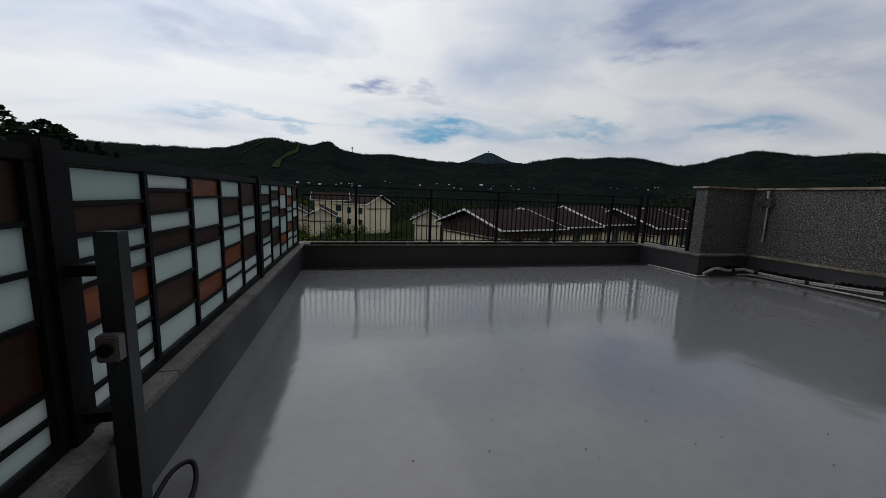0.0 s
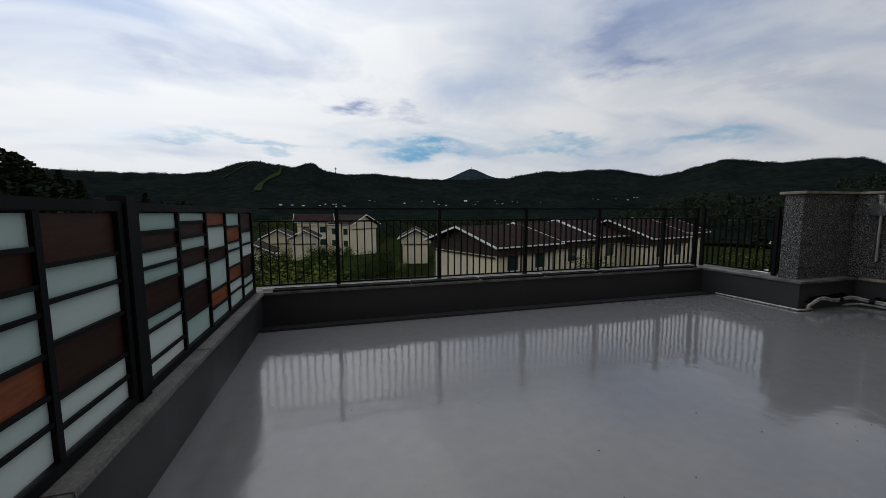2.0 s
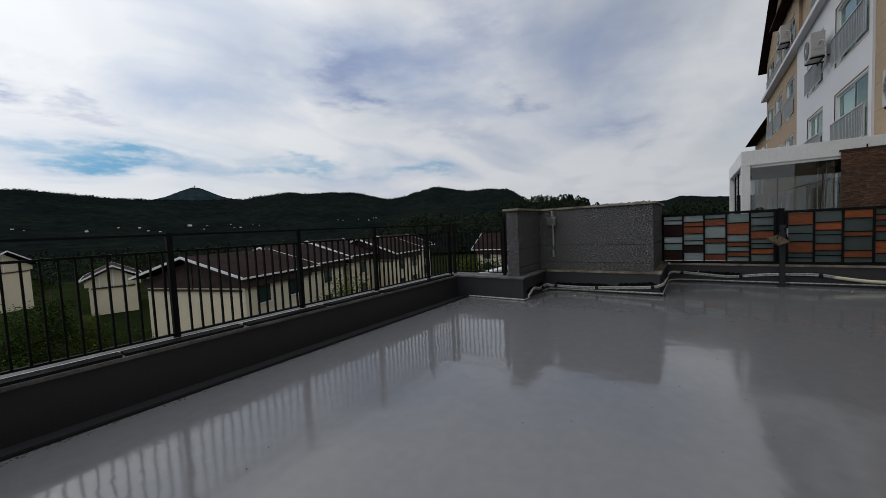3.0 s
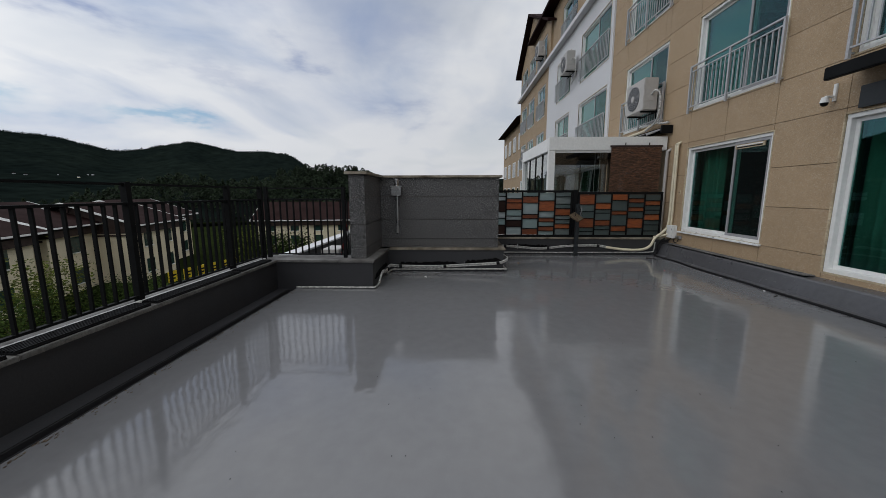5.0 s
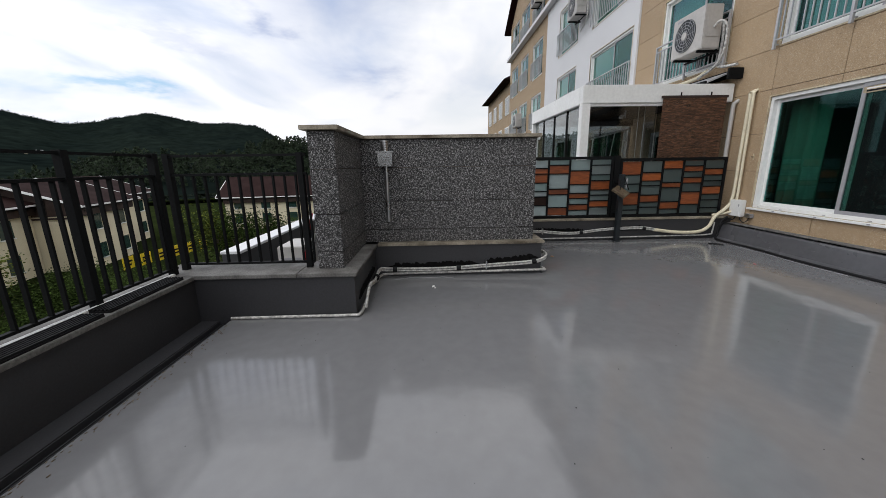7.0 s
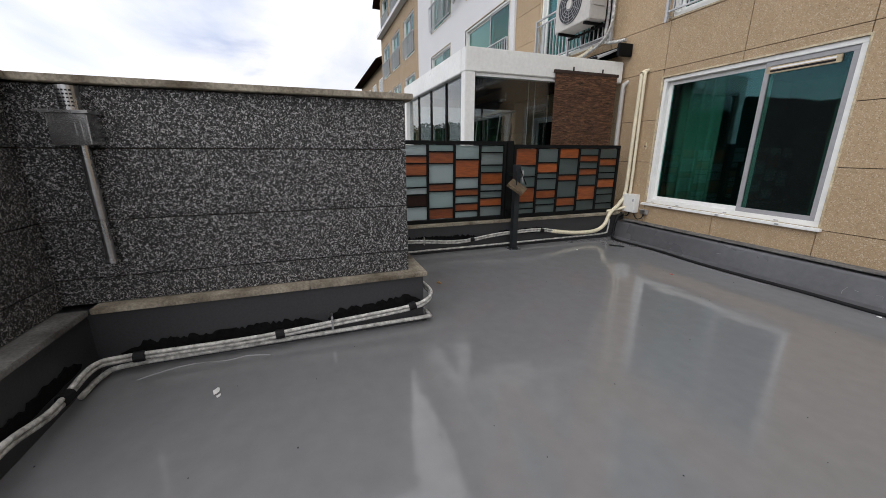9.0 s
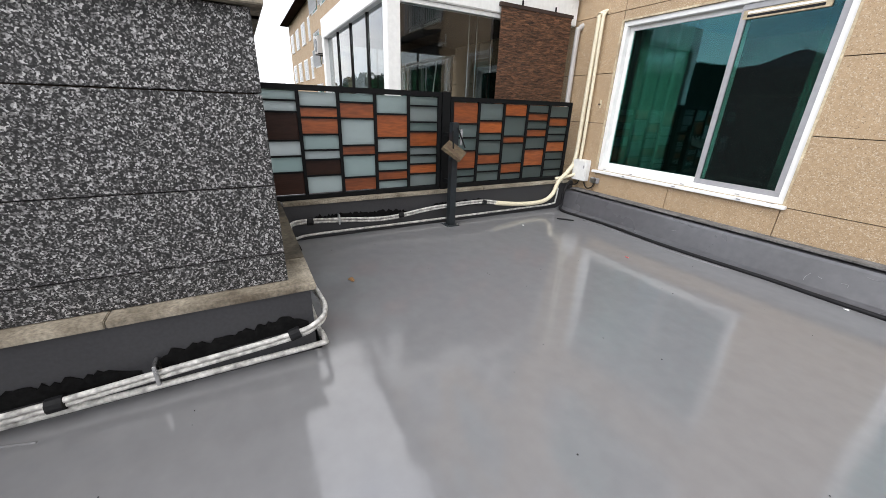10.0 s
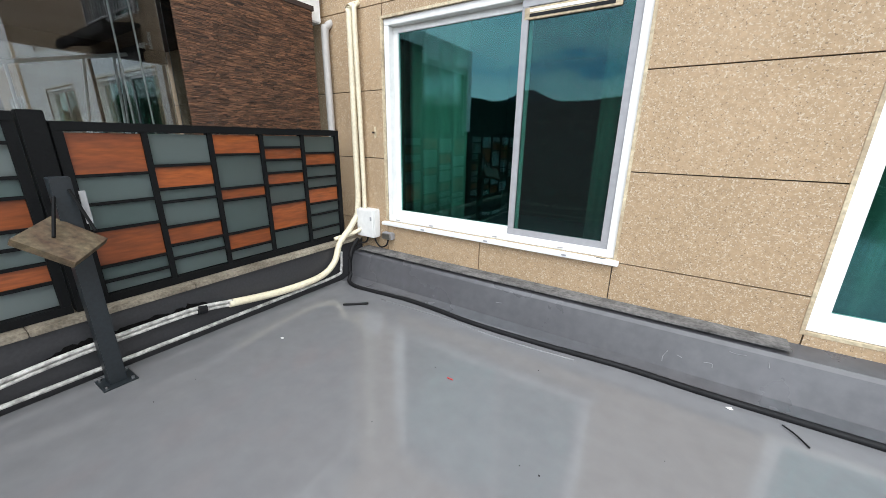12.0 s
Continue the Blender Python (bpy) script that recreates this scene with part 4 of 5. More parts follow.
tagged(part("pipe_cover", tube([(10.89, 0.60, 0.41), (10.89, 0.60, 1.5), (10.89, 0.60, 2.3), (10.88, 0.58, 2.4), (10.86, 0.48, 2.46)], 0.035, 10), AC_WHITE), "off-white pipe cover beside the sunroom", "pipe")

SEAMS = ([(8.44, 6.54, 0), (8.5, 6.4, 0.001), (8.53, 6.25, 0), (8.5, 6.06, 0.001), (8.52, 5.94, 0), (8.48, 5.79, 0)],
         [(9.9, 1.02, 0), (9.3, 1.0, 0.001), (8.7, 1.03, 0), (8.2, 1.0, 0)])


def ragged_patch(axis, depth, a, b, low, high, seed):
    """A smear of black sealant on a kerb face with a torn upper edge; low and high: its height at both ends."""
    rnd = random.Random(seed)
    n = int((b - a) / 0.018)
    top = []
    for i in range(n + 1):
        k = i / n
        edge = min(1, k * 9, (1 - k) * 9)
        h = low + (high - low) * k
        top.append((a + (b - a) * k, h + (0.052 + 0.018 * noise.noise(Vector((k * 14, seed, 0))) + rnd.choice((0, 0, 0, 0.012, -0.014))) * edge))
    under = [(u, low + (high - low) * (u - a) / (b - a) - 0.02 - 0.008 * rnd.random()) for u, _ in reversed(top[::3])]
    bm = prism(top + under, axis, depth, depth + 0.008)
    tagged(part("sealant_patch", bm, TAR), "ragged black sealant smeared on the kerb behind the pipes", "sealant")


ragged_patch("x", 8.611, 4.68, 5.4, 0.20, 0.145, 1)
ragged_patch("x", 8.611, 5.44, 6.66, 0.135, 0.11, 2)
ragged_patch("x", 10.571, 3.2, 4.4, 0.16, 0.19, 3)
ragged_patch("x", 10.571, 2.1, 3.0, 0.20, 0.19, 4)
ragged_patch("y", 6.771, 7.5, 8.45, 0.13, 0.16, 5)
for pts in SEAMS:
    tagged(part("coating_wrinkle", tube(pts, 0.006, 6), FLOOR_PAINT), "raised wrinkle in the grey floor coating", "wrinkle")
tagged(part("cable", tube([(10.50, 0.70, 0.40), (10.44, 0.86, 0.30), (10.42, 0.90, 0.10), (10.31, 0.96, 0.015), (9.64, 0.915, 0.012), (8.98, 0.96, 0.012), (8.42, 0.95, 0.012), (7.91, 0.92, 0.012), (7.46, 0.93, 0.012), (6.6, 0.915, 0.012), (5.0, 0.92, 0.014)], 0.020), BLACK_RUBBER), "black cable lying along the facade kerb", "cable")


def junction_box():
    ob = base("junction_box", (10.43, 0.6, 0.42), "white plastic electrical box on the facade", "box")
    part("body", boxes((10.32, 10.55, FY + 0.001, FY + 0.09, 0.42, 0.71), bevel=0.008), PVC, ob)
    part("lid", boxes((10.325, 10.545, FY + 0.09, FY + 0.112, 0.425, 0.705), bevel=0.006), PVC, ob)
    part("latch", boxes((10.335, 10.355, FY + 0.112, FY + 0.12, 0.60, 0.64), bevel=0.002), GREY_PVC, ob)
    part("lead", tube([(10.44, 0.6, 0.43), (10.46, 0.62, 0.36), (10.52, 0.68, 0.34), (10.5, 0.8, 0.3)], 0.009), BLACK_RUBBER, ob)
    s = base("socket_box", (10.19, 0.57, 0.41), "small grey waterproof socket on the facade", "socket")
    part("body", boxes((10.13, 10.25, FY + 0.001, FY + 0.06, 0.42, 0.49), bevel=0.006), GREY_PVC, s)
    part("cover", boxes((10.135, 10.245, FY + 0.06, FY + 0.075, 0.425, 0.485), bevel=0.004), STEEL, s)
    part("lead", tube([(10.19, 0.58, 0.42), (10.2, 0.6, 0.36), (10.28, 0.6, 0.33), (10.34, 0.6, 0.38), (10.36, 0.59, 0.44)], 0.008), BLACK_RUBBER, s)


junction_box()


def vent_stub():
    ob = base("exhaust_flue", (8.63, 6.6, 0.7), "stainless steel flue with a perforated cap on the granite wall", "flue")
    bm = bmesh.new()
    rod(bm, (8.60, 6.595, 1.56), (8.60, 6.595, 1.685), 0.046, 18)
    part("cap", bm, STEEL, ob)
    for k in range(5):
        for j in range(5):
            an = math.pi + (j - 2) * 0.32
            x, y = 8.60 + 0.046 * math.cos(an), 6.595 + 0.046 * math.sin(an)
            part("hole", boxes((x - 0.003, x + 0.003, y - 0.004, y + 0.004, 1.58 + k * 0.019, 1.588 + k * 0.019)), BLACK_RUBBER, ob)
    part("box", boxes((8.53, 8.688, 6.51, 6.68, 1.385, 1.545), bevel=0.006), STEEL, ob)
    part("lip", boxes((8.515, 8.688, 6.495, 6.695, 1.545, 1.56)), STEEL, ob)
    part("plate", boxes((8.522, 8.53, 6.535, 6.655, 1.41, 1.52), bevel=0.003), STEEL, ob)
    part("inner_plate", boxes((8.516, 8.522, 6.56, 6.63, 1.43, 1.50), bevel=0.002), STEEL, ob)
    bm = bmesh.new()
    rod(bm, (8.63, 6.595, 1.385), (8.63, 6.595, 0.70), 0.025, 14)
    part("pipe", bm, STEEL, ob)
    for z in (1.12, 0.71):
        bm = bmesh.new()
        rod(bm, (8.63, 6.595, z), (8.63, 6.595, z + 0.02), 0.031, 14)
        part("collar", bm, STEEL, ob)
    part("bracket", boxes((8.65, 8.688, 6.58, 6.61, 1.12, 1.14)), STEEL, ob)


vent_stub()


def lamp_post(x, y, z1, hooded, r=0.04):
    """A slate painted square post with a floor plate; one carries a bent rusty lamp tray."""
    ob = base("steel_post", (x, y, 0), "slate painted steel post by the screen" + (" with a rusty tray" if hooded else " with a switch box"), "post")
    part("shaft", boxes((x - r, x + r, y - r, y + r, 0.008, z1), bevel=0.003), SLATE_STEEL, ob)
    part("base_plate", boxes((x - 0.08, x + 0.08, y - 0.08, y + 0.08, 0.0, 0.008)), SLATE_STEEL, ob)
    for a in (-0.06, 0.06):
        for b in (-0.06, 0.06):
            bm = bmesh.new()
            rod(bm, (x + a, y + b, 0.008), (x + a, y + b, 0.022), 0.009, 6)
            part("bolt", bm, STEEL, ob)
    side = 1 if x > 5 else -1
    for z in (z1 - 0.16, 0.5):
        part("tie", boxes((min(x + side * r, x + side * 0.2), max(x + side * r, x + side * 0.2), y - 0.02, y + 0.02, z, z + 0.04)), BLACK_STEEL, ob)
    if hooded:
        tray = boxes((-0.12, 0.12, -0.12, 0.12, -0.004, 0.004), (-0.12, 0.12, -0.12, -0.113, -0.03, -0.004), (-0.12, 0.12, 0.113, 0.12, -0.03, -0.004), (-0.12, -0.113, -0.113, 0.113, -0.03, -0.004), (0.113, 0.12, -0.113, 0.113, -0.03, -0.004))
        for v in tray.verts:
            v.co.z += 0.012 * math.sin(v.co.x * 14) * math.cos(v.co.y * 11)
        a, b = Vector((0.163, -0.17, 0.05)).normalized(), Vector((-0.127, -0.16, -0.13)).normalized()
        n = a.cross(b).normalized()
        if n.z < 0:
            n = -n
        turn = Matrix((a, n.cross(a), n)).transposed().to_4x4()
        bmesh.ops.transform(tray, matrix=Matrix.Translation((x - 0.15, y + 0.07, 0.91)) @ turn, verts=tray.verts[:])
        part("tray", tray, RUST, ob, "rusty bent metal tray")
        for dy, zz in ((-0.05, 1.13), (0.10, 1.10)):
            bm = bmesh.new()
            rod(bm, (x - 0.05, y + dy * 0.4, zz), (x - 0.17, y + dy, 0.93), 0.008, 6)
            part("stay", bm, BLACK_STEEL, ob)
        part("flap", boxes((x - 0.06, x - 0.05, y - 0.075, y - 0.05, 0.95, 1.12)), GREY_PVC, ob)
    else:
        part("switch_box", boxes((x - 0.035, x + 0.035, y - 0.085, y - r - 0.001, 0.76, 0.86), bevel=0.006), SWITCH_GREY, ob)
        part("dial", rod(bmesh.new(), (x, y - 0.086, 0.81), (x, y - 0.1, 0.81), 0.024, 14), BLACK_STEEL, ob)


lamp_post(10.42, 2.75, 1.19, True)
lamp_post(0.045, 2.83, 1.22, False, 0.036)
tagged(part("hose", tube([(0.06, 2.88, 0.06), (0.08, 3.02, 0.10), (0.13, 3.09, 0.09), (0.17, 3.03, 0.04), (0.18, 2.9, 0.012), (0.15, 2.7, 0.012)], 0.011), BLACK_RUBBER), "black hose curling on the floor by the post", "hose")


def mat_strip(x0, x1, y0, label):
    ob = base("drain_mat", ((x0 + x1) / 2, y0 + 0.07, TOP), label, "mat", "slotted mats on the parapet")
    part("tray", boxes((x0, x1, y0, y0 + 0.15, TOP + 0.001, TOP + 0.012)), BLACK_RUBBER, ob)
    for k in range(6):
        part("rib", boxes((x0, x1, y0 + 0.004 + k * 0.026, y0 + 0.016 + k * 0.026, TOP + 0.012, TOP + 0.026)), BLACK_RUBBER, ob)


for a, b, y in ((0.1, 1.9, 8.245), (1.92, 2.95, 8.25), (3.0, 4.05, 8.24), (4.1, 5.1, 8.25), (5.16, 6.44, 8.24), (6.50, 7.24, 8.255)):
    mat_strip(a, b, y, "black slotted plastic mat lying on the coping")
structure("trim_railing", boxes((-0.05, 7.35, 8.40, 8.432, TOP + 0.001, TOP + 0.022)), WHITE_TRIM, "white painted strip along the railing foot", "trim")
structure("trim_gutter", boxes((-0.03, 7.36, 8.075, 8.249, -0.14, -0.015), (-0.03, 7.36, 8.035, 8.06, -0.14, -0.05), bevel=0.008), KERB_SHADE_PAINT, "grey coating upstand at the parapet foot", "trim")


def roof_clutter():
    """Tools and an old unit standing on the low roof behind the railing."""
    for i, (x, y, lean, mat, label) in enumerate(((8.05, 7.45, 0.12, STEEL, "thin steel pole leaning on the granite pier"), (8.15, 7.4, 0.2, BLACK_STEEL, "dark pole leaning on the granite pier"), (8.0, 7.55, 0.06, RED, "red handled tool leaning on the granite pier"))):
        bm = bmesh.new()
        rod(bm, (x + lean, y + 0.25, -0.95), (x, y - 0.22, 1.15 - 0.12 * i), 0.014, 8)
        tagged(part("leaning_pole", bm, mat), label, "pole")
    ob = base("roof_unit", (9.2, 8.1, -0.95), "white outdoor unit on the low roof", "air conditioner")
    part("casing", boxes((8.9, 9.5, 7.8, 8.15, -0.9, 0.35), bevel=0.012), AC_WHITE, ob)
    part("feet", boxes((8.95, 9.0, 7.8, 8.15, -0.95, -0.9), (9.4, 9.45, 7.8, 8.15, -0.95, -0.9)), BLACK_STEEL, ob)
    part("grille", boxes((8.89, 8.9, 7.84, 8.11, -0.7, 0.2)), GREY_PVC, ob)


roof_clutter()


def yellow_signs():
    for i in range(6):
        x, y = 33.0 + i * 1.5, 31.5 - 0.3 * i
        ob = base("yellow_sign", (x, y, -7.0), "yellow roadside banner panel with dark lettering bars", "sign", "yellow banners by the road")
        part("panel", boxes((x, x + 1.1, y, y + 0.04, -6.6, -5.6)), YELLOW, ob)
        part("lettering", boxes((x + 0.15, x + 0.95, y - 0.006, y - 0.001, -6.05, -5.9), (x + 0.15, x + 0.8, y - 0.006, y - 0.001, -6.35, -6.2)), BLACK_STEEL, ob)
        part("leg", boxes((x + 0.1, x + 0.14, y + 0.041, y + 0.07, -7.0, -5.7), (x + 0.96, x + 1.0, y + 0.041, y + 0.07, -7.0, -5.7)), BLACK_STEEL, ob)


yellow_signs()


def debris():
    rnd = random.Random(3)

    def leaf(x, y, s, mat, name, label, cat):
        bm = bmesh.new()
        pts = []
        n = 9
        for i in range(n):
            a = i * math.tau / n
            r = s * (0.6 + 0.5 * rnd.random())
            pts.append(bm.verts.new((x + r * math.cos(a), y + 0.6 * r * math.sin(a), 0.003 + 0.25 * s * rnd.random())))
        c = bm.verts.new((x, y, 0.004 + 0.3 * s))
        for i in range(n):
            bm.faces.new((pts[i], pts[(i + 1) % n], c))
        ob = part(name, bm, mat)
        ob.modifiers.new("thick", "SOLIDIFY").thickness = 0.002
        tagged(ob, label, cat)

    leaf(9.42, 4.24, 0.045, DRY_LEAF, "dry_leaf", "curled brown dry leaf on the grey floor", "leaf")
    leaf(8.15, 6.05, 0.035, PAPER, "paper_scrap", "crumpled white paper scrap on the floor", "litter")
    leaf(8.10, 6.03, 0.02, PAPER, "paper_scrap", "small white paper scrap on the floor", "litter")
    leaf(7.38, 0.99, 0.02, PAPER, "paper_scrap", "small white and red scrap by the cable", "litter")
    leaf(10.04, 1.92, 0.018, PAPER, "paper_scrap", "small white paint chip on the floor", "litter")
    tagged(part("twig", tube([(7.16, 0.99, 0.006), (7.12, 1.04, 0.008), (7.08, 1.11, 0.005)], 0.004, 6), BLACK_RUBBER), "short black twig on the floor", "twig")
    tagged(part("red_chip", boxes((8.77, 8.81, 1.63, 1.637, 0.001, 0.006)), RED), "small red plastic sliver on the floor", "litter")
    tagged(part("tape_end", tube([(10.09, 1.30, 0.008), (10.0, 1.24, 0.014), (9.93, 1.16, 0.008)], 0.010, 6), BLACK_RUBBER), "curl of black tape on the floor", "litter")
    bm = bmesh.new()
    for _ in range(190):
        x, y, s = rnd.uniform(0.3, 10.4), rnd.uniform(1.0, 7.8), rnd.uniform(0.001, 0.0032)
        if x > 8.4 and y > 4.5:
            continue
        box(bm, x - s, x + s * 1.5, y - s, y + s, 0.0005, 0.003)
    dirt = bmesh.new()
    for _ in range(420):
        x, y, z, w = rnd.uniform(0.05, 7.2), 7.945 - abs(rnd.gauss(0, 0.035)), 0.0, rnd.uniform(0.002, 0.007)
        box(dirt, x - w, x + w * 1.4, max(7.6, y - w * 0.5), min(7.948, y + w * 0.5), 0.0005, 0.002 + 0.3 * w)
    tagged(part("dirt", dirt, RUST), "brown crumbs of dirt along the gutter edge", "dirt", kind="stuff")
    tagged(part("grit", bm, BLACK_RUBBER), "scattered dark grit specks on the grey floor", "grit", kind="stuff")


debris()


def kerb_cracks():
    """Short pale cracks and flakes in the kerb's coating, on its sloping face."""
    for x, z, runs in ((7.40, 0.215, (0.0, 0.0, -0.04, -0.004, -0.08, 0.002)), (7.22, 0.21, (0.0, 0.0, -0.006, -0.03)), (7.51, 0.12, (0.0, 0.0, -0.04, 0.003, -0.045, -0.02)), (7.65, 0.12, (0.0, 0.0, -0.03, -0.008)), (7.72, 0.06, (0.0, 0.0, 0.0, 0.03, -0.02, 0.07)), (8.9, 0.14, (0.0, 0.0, -0.05, 0.006))):
        pts = []
        for dx, dz in zip(runs[::2], runs[1::2]):
            zz = z + dz
            pts.append((x + dx, 0.80 - (zz - 0.03) * 0.381, zz))
        tagged(part("coating_crack", tube(pts, 0.0025, 5), SCUFF), "pale crack in the grey kerb coating", "crack")
    lump = boxes((8.16, 8.24, FY + 0.001, FY + 0.035, 0.575, 0.60), (8.17, 8.20, FY + 0.001, FY + 0.05, 0.565, 0.585), bevel=0.008)
    tagged(part("mortar_lump", lump, KERB_LEDGE), "grey lump of mortar under the window corner", "mortar")
    for x in (8.5, 9.05, 9.7, 10.1):
        tagged(part("weep_cover", boxes((x - 0.02, x + 0.02, FY - 0.019, FY - 0.010, 0.615, 0.622)), GREY_PVC), "small grey drain cover on the window frame", "cover")


kerb_cracks()

# ---- on the facade ----
def ac_unit(x, z, y=FY, mirrored=False):
    ob = base("air_conditioner", (x, y + 0.3, z), "off-white outdoor air conditioner hung on a balcony rail", "air conditioner", "outdoor units on the facade")
    w, h, d = 0.9, 0.74, 0.33
    y0 = y + 0.16
    part("casing", boxes((x, x + w, y0, y0 + d, z, z + h), bevel=0.012), AC_WHITE, ob)
    cx, cz = x + w * 0.56, z + h * 0.48
    bm = bmesh.new()
    rod(bm, (cx, y0 + d, cz), (cx, y0 + d + 0.008, cz), 0.29, 32)
    g = part("fan_opening", bm, SLATE_STEEL, ob)
    for r in (0.09, 0.14, 0.19, 0.24, 0.285):
        ring = [(cx + r * math.cos(a * math.tau / 24), y0 + d + 0.02, cz + r * math.sin(a * math.tau / 24)) for a in range(25)]
        part("grille_ring", tube(ring, 0.005, 5, 1), GREY_PVC, g)
    for a in range(12):
        q = a * math.tau / 12
        bm = bmesh.new()
        rod(bm, (cx, y0 + d + 0.02, cz), (cx + 0.285 * math.cos(q), y0 + d + 0.02, cz + 0.285 * math.sin(q)), 0.004, 5)
        part("grille_bar", bm, GREY_PVC, g)
    bm = bmesh.new()
    rod(bm, (cx, y0 + d + 0.012, cz), (cx, y0 + d + 0.03, cz), 0.07, 16)
    part("hub", bm, AC_WHITE, g)
    part("badge", boxes((x + 0.60, x + 0.78, y0 + d, y0 + d + 0.003, z + h - 0.09, z + h - 0.05)), GREY_PVC, ob)
    part("side_panel", boxes((x - 0.012, x - 0.001, y0 + 0.05, y0 + d - 0.05, z + 0.2, z + 0.55), bevel=0.004), AC_WHITE, ob)
    part("bracket", boxes((x + 0.1, x + 0.14, y + 0.04, y0 + d, z - 0.04, z - 0.001), (x + w - 0.14, x + w - 0.1, y + 0.04, y0 + d, z - 0.04, z - 0.001), (x, x + w, y0, y0 + 0.03, z - 0.07, z - 0.041)), BLACK_STEEL, ob)
    part("pipe", tube([(x - 0.01, y0 + 0.15, z + 0.35), (x - 0.12, y0 + 0.12, z + 0.42), (x - 0.2, y0 + 0.05, z + 0.3), (x - 0.16, y0 + 0.02, z - 0.1), (x + 0.05, y0, z - 0.3), (x + 0.5, y + 0.13, z - 0.42)], 0.022), INSULATION, ob)
    return ob


first_ac = ac_unit(11.32, 3.42)
for x, z, y in ((17.2, 6.35, FY + 0.05), (26.3, 3.6, FY), (22.8, 8.9, FY)):
    copy_thing(first_ac, pose(x + 0.45, y + 0.3, z))
tagged(part("duct_pipe", tube([(11.40, 0.62, 3.75), (11.36, 0.66, 3.9), (11.34, 0.64, 3.6), (11.36, 0.64, 3.2), (11.3, 0.64, 3.1), (10.95, 0.6, 3.06)], 0.025), INSULATION), "white wrapped pipe beside the balcony", "pipe")
tagged(part("duct_pipe", tube([(13.4, 0.64, 2.98), (12.6, 0.66, 3.0), (11.9, 0.66, 3.02), (11.6, 0.66, 3.1)], 0.035), CREAM_PIPE), "cream pipe running below the balcony", "pipe")


def awning():
    ob = base("awning", (11.9, 0.8, 2.86), "folded grey awning cassette under the balcony", "awning")
    part("cassette", boxes((10.9, 13.1, FY + 0.002, FY + 0.12, 2.86, 2.97), bevel=0.01), BLACK_STEEL, ob)
    part("end_plate", boxes((10.84, 10.9, FY + 0.002, FY + 0.26, 2.80, 2.98), bevel=0.008), BLACK_STEEL, ob)
    bm = prism([(FY + 0.12, 2.95), (FY + 0.52, 2.78), (FY + 0.52, 2.76), (FY + 0.12, 2.92)], "x", 11.0, 13.0)
    part("cloth", bm, GREY_PVC, ob)
    part("front_bar", boxes((11.0, 13.0, FY + 0.52, FY + 0.56, 2.73, 2.80), bevel=0.006), BLACK_STEEL, ob)


awning()


def door_canopy():
    ob = base("door_canopy", (6.0, 1.0, 2.65), "dark flat canopy above the terrace door", "canopy")
    part("roof", prism([(FY + 0.001, 3.0), (0.92, 2.93), (0.92, 2.88), (FY + 0.001, 2.94)], "x", 4.6, 6.98), BLACK_STEEL, ob)
    part("gutter", boxes((4.6, 6.98, 0.92, 0.99, 2.80, 2.95), bevel=0.01), BLACK_STEEL, ob)
    part("fascia", boxes((4.7, 6.9, FY + 0.001, FY + 0.05, 2.46, 2.72)), SLATE_STEEL, ob)


door_canopy()


def cctv():
    ob = base("security_camera", (7.24, 0.66, 2.55), "white dome security camera on a bracket", "camera")
    part("bracket", boxes((7.22, 7.26, FY + 0.001, FY + 0.03, 2.62, 2.84), (7.225, 7.255, FY + 0.03, 0.68, 2.66, 2.69), bevel=0.004), PVC, ob)
    bm = bmesh.new()
    rod(bm, (7.24, 0.68, 2.60), (7.24, 0.68, 2.67), 0.05, 16, 0.035)
    part("housing", bm, PVC, ob)
    bm = bmesh.new()
    bmesh.ops.create_uvsphere(bm, u_segments=16, v_segments=8, radius=0.042, matrix=Matrix.Translation((7.24, 0.68, 2.595)))
    part("dome", bm, BLACK_STEEL, ob)


cctv()


def window_vent():
    ob = base("window_vent", (8.62, FY, 2.2), "cream slotted ventilator strip at the top of the window sash", "ventilator")
    part("body", boxes((8.30, 8.93, FY - 0.055, FY - 0.032, 2.20, 2.275), bevel=0.003), SEALANT, ob)
    part("slot", boxes((8.34, 8.89, FY - 0.032, FY - 0.029, 2.215, 2.235)), BLACK_RUBBER, ob)
    part("slot", boxes((8.34, 8.89, FY - 0.032, FY - 0.029, 2.245, 2.262)), WHITE_TRIM, ob)
    for x in (10.34, ):
        h = base("shutter_catch", (x, FY, 1.45), "small rusty catch beside the window frame", "catch")
        part("plate", boxes((x - 0.012, x + 0.012, FY + 0.001, FY + 0.008, 1.40, 1.50)), SEALANT, h)
        part("hook", boxes((x - 0.006, x + 0.018, FY + 0.008, FY + 0.03, 1.44, 1.455)), STEEL, h)


window_vent()
SILL = structure("sill_trim", boxes((8.08, 10.26, FY + 0.001, FY + 0.05, 0.565, 0.598), bevel=0.004), PVC, "weathered white sill below the window", "trim")
for x in (8.45, 9.1, 9.75):
    part("drain_cap", boxes((x - 0.018, x + 0.018, FY + 0.051, FY + 0.06, 0.58, 0.592), bevel=0.002), GREY_PVC, SILL)

# ---- ground, houses, hills ----
GZ = -7.0


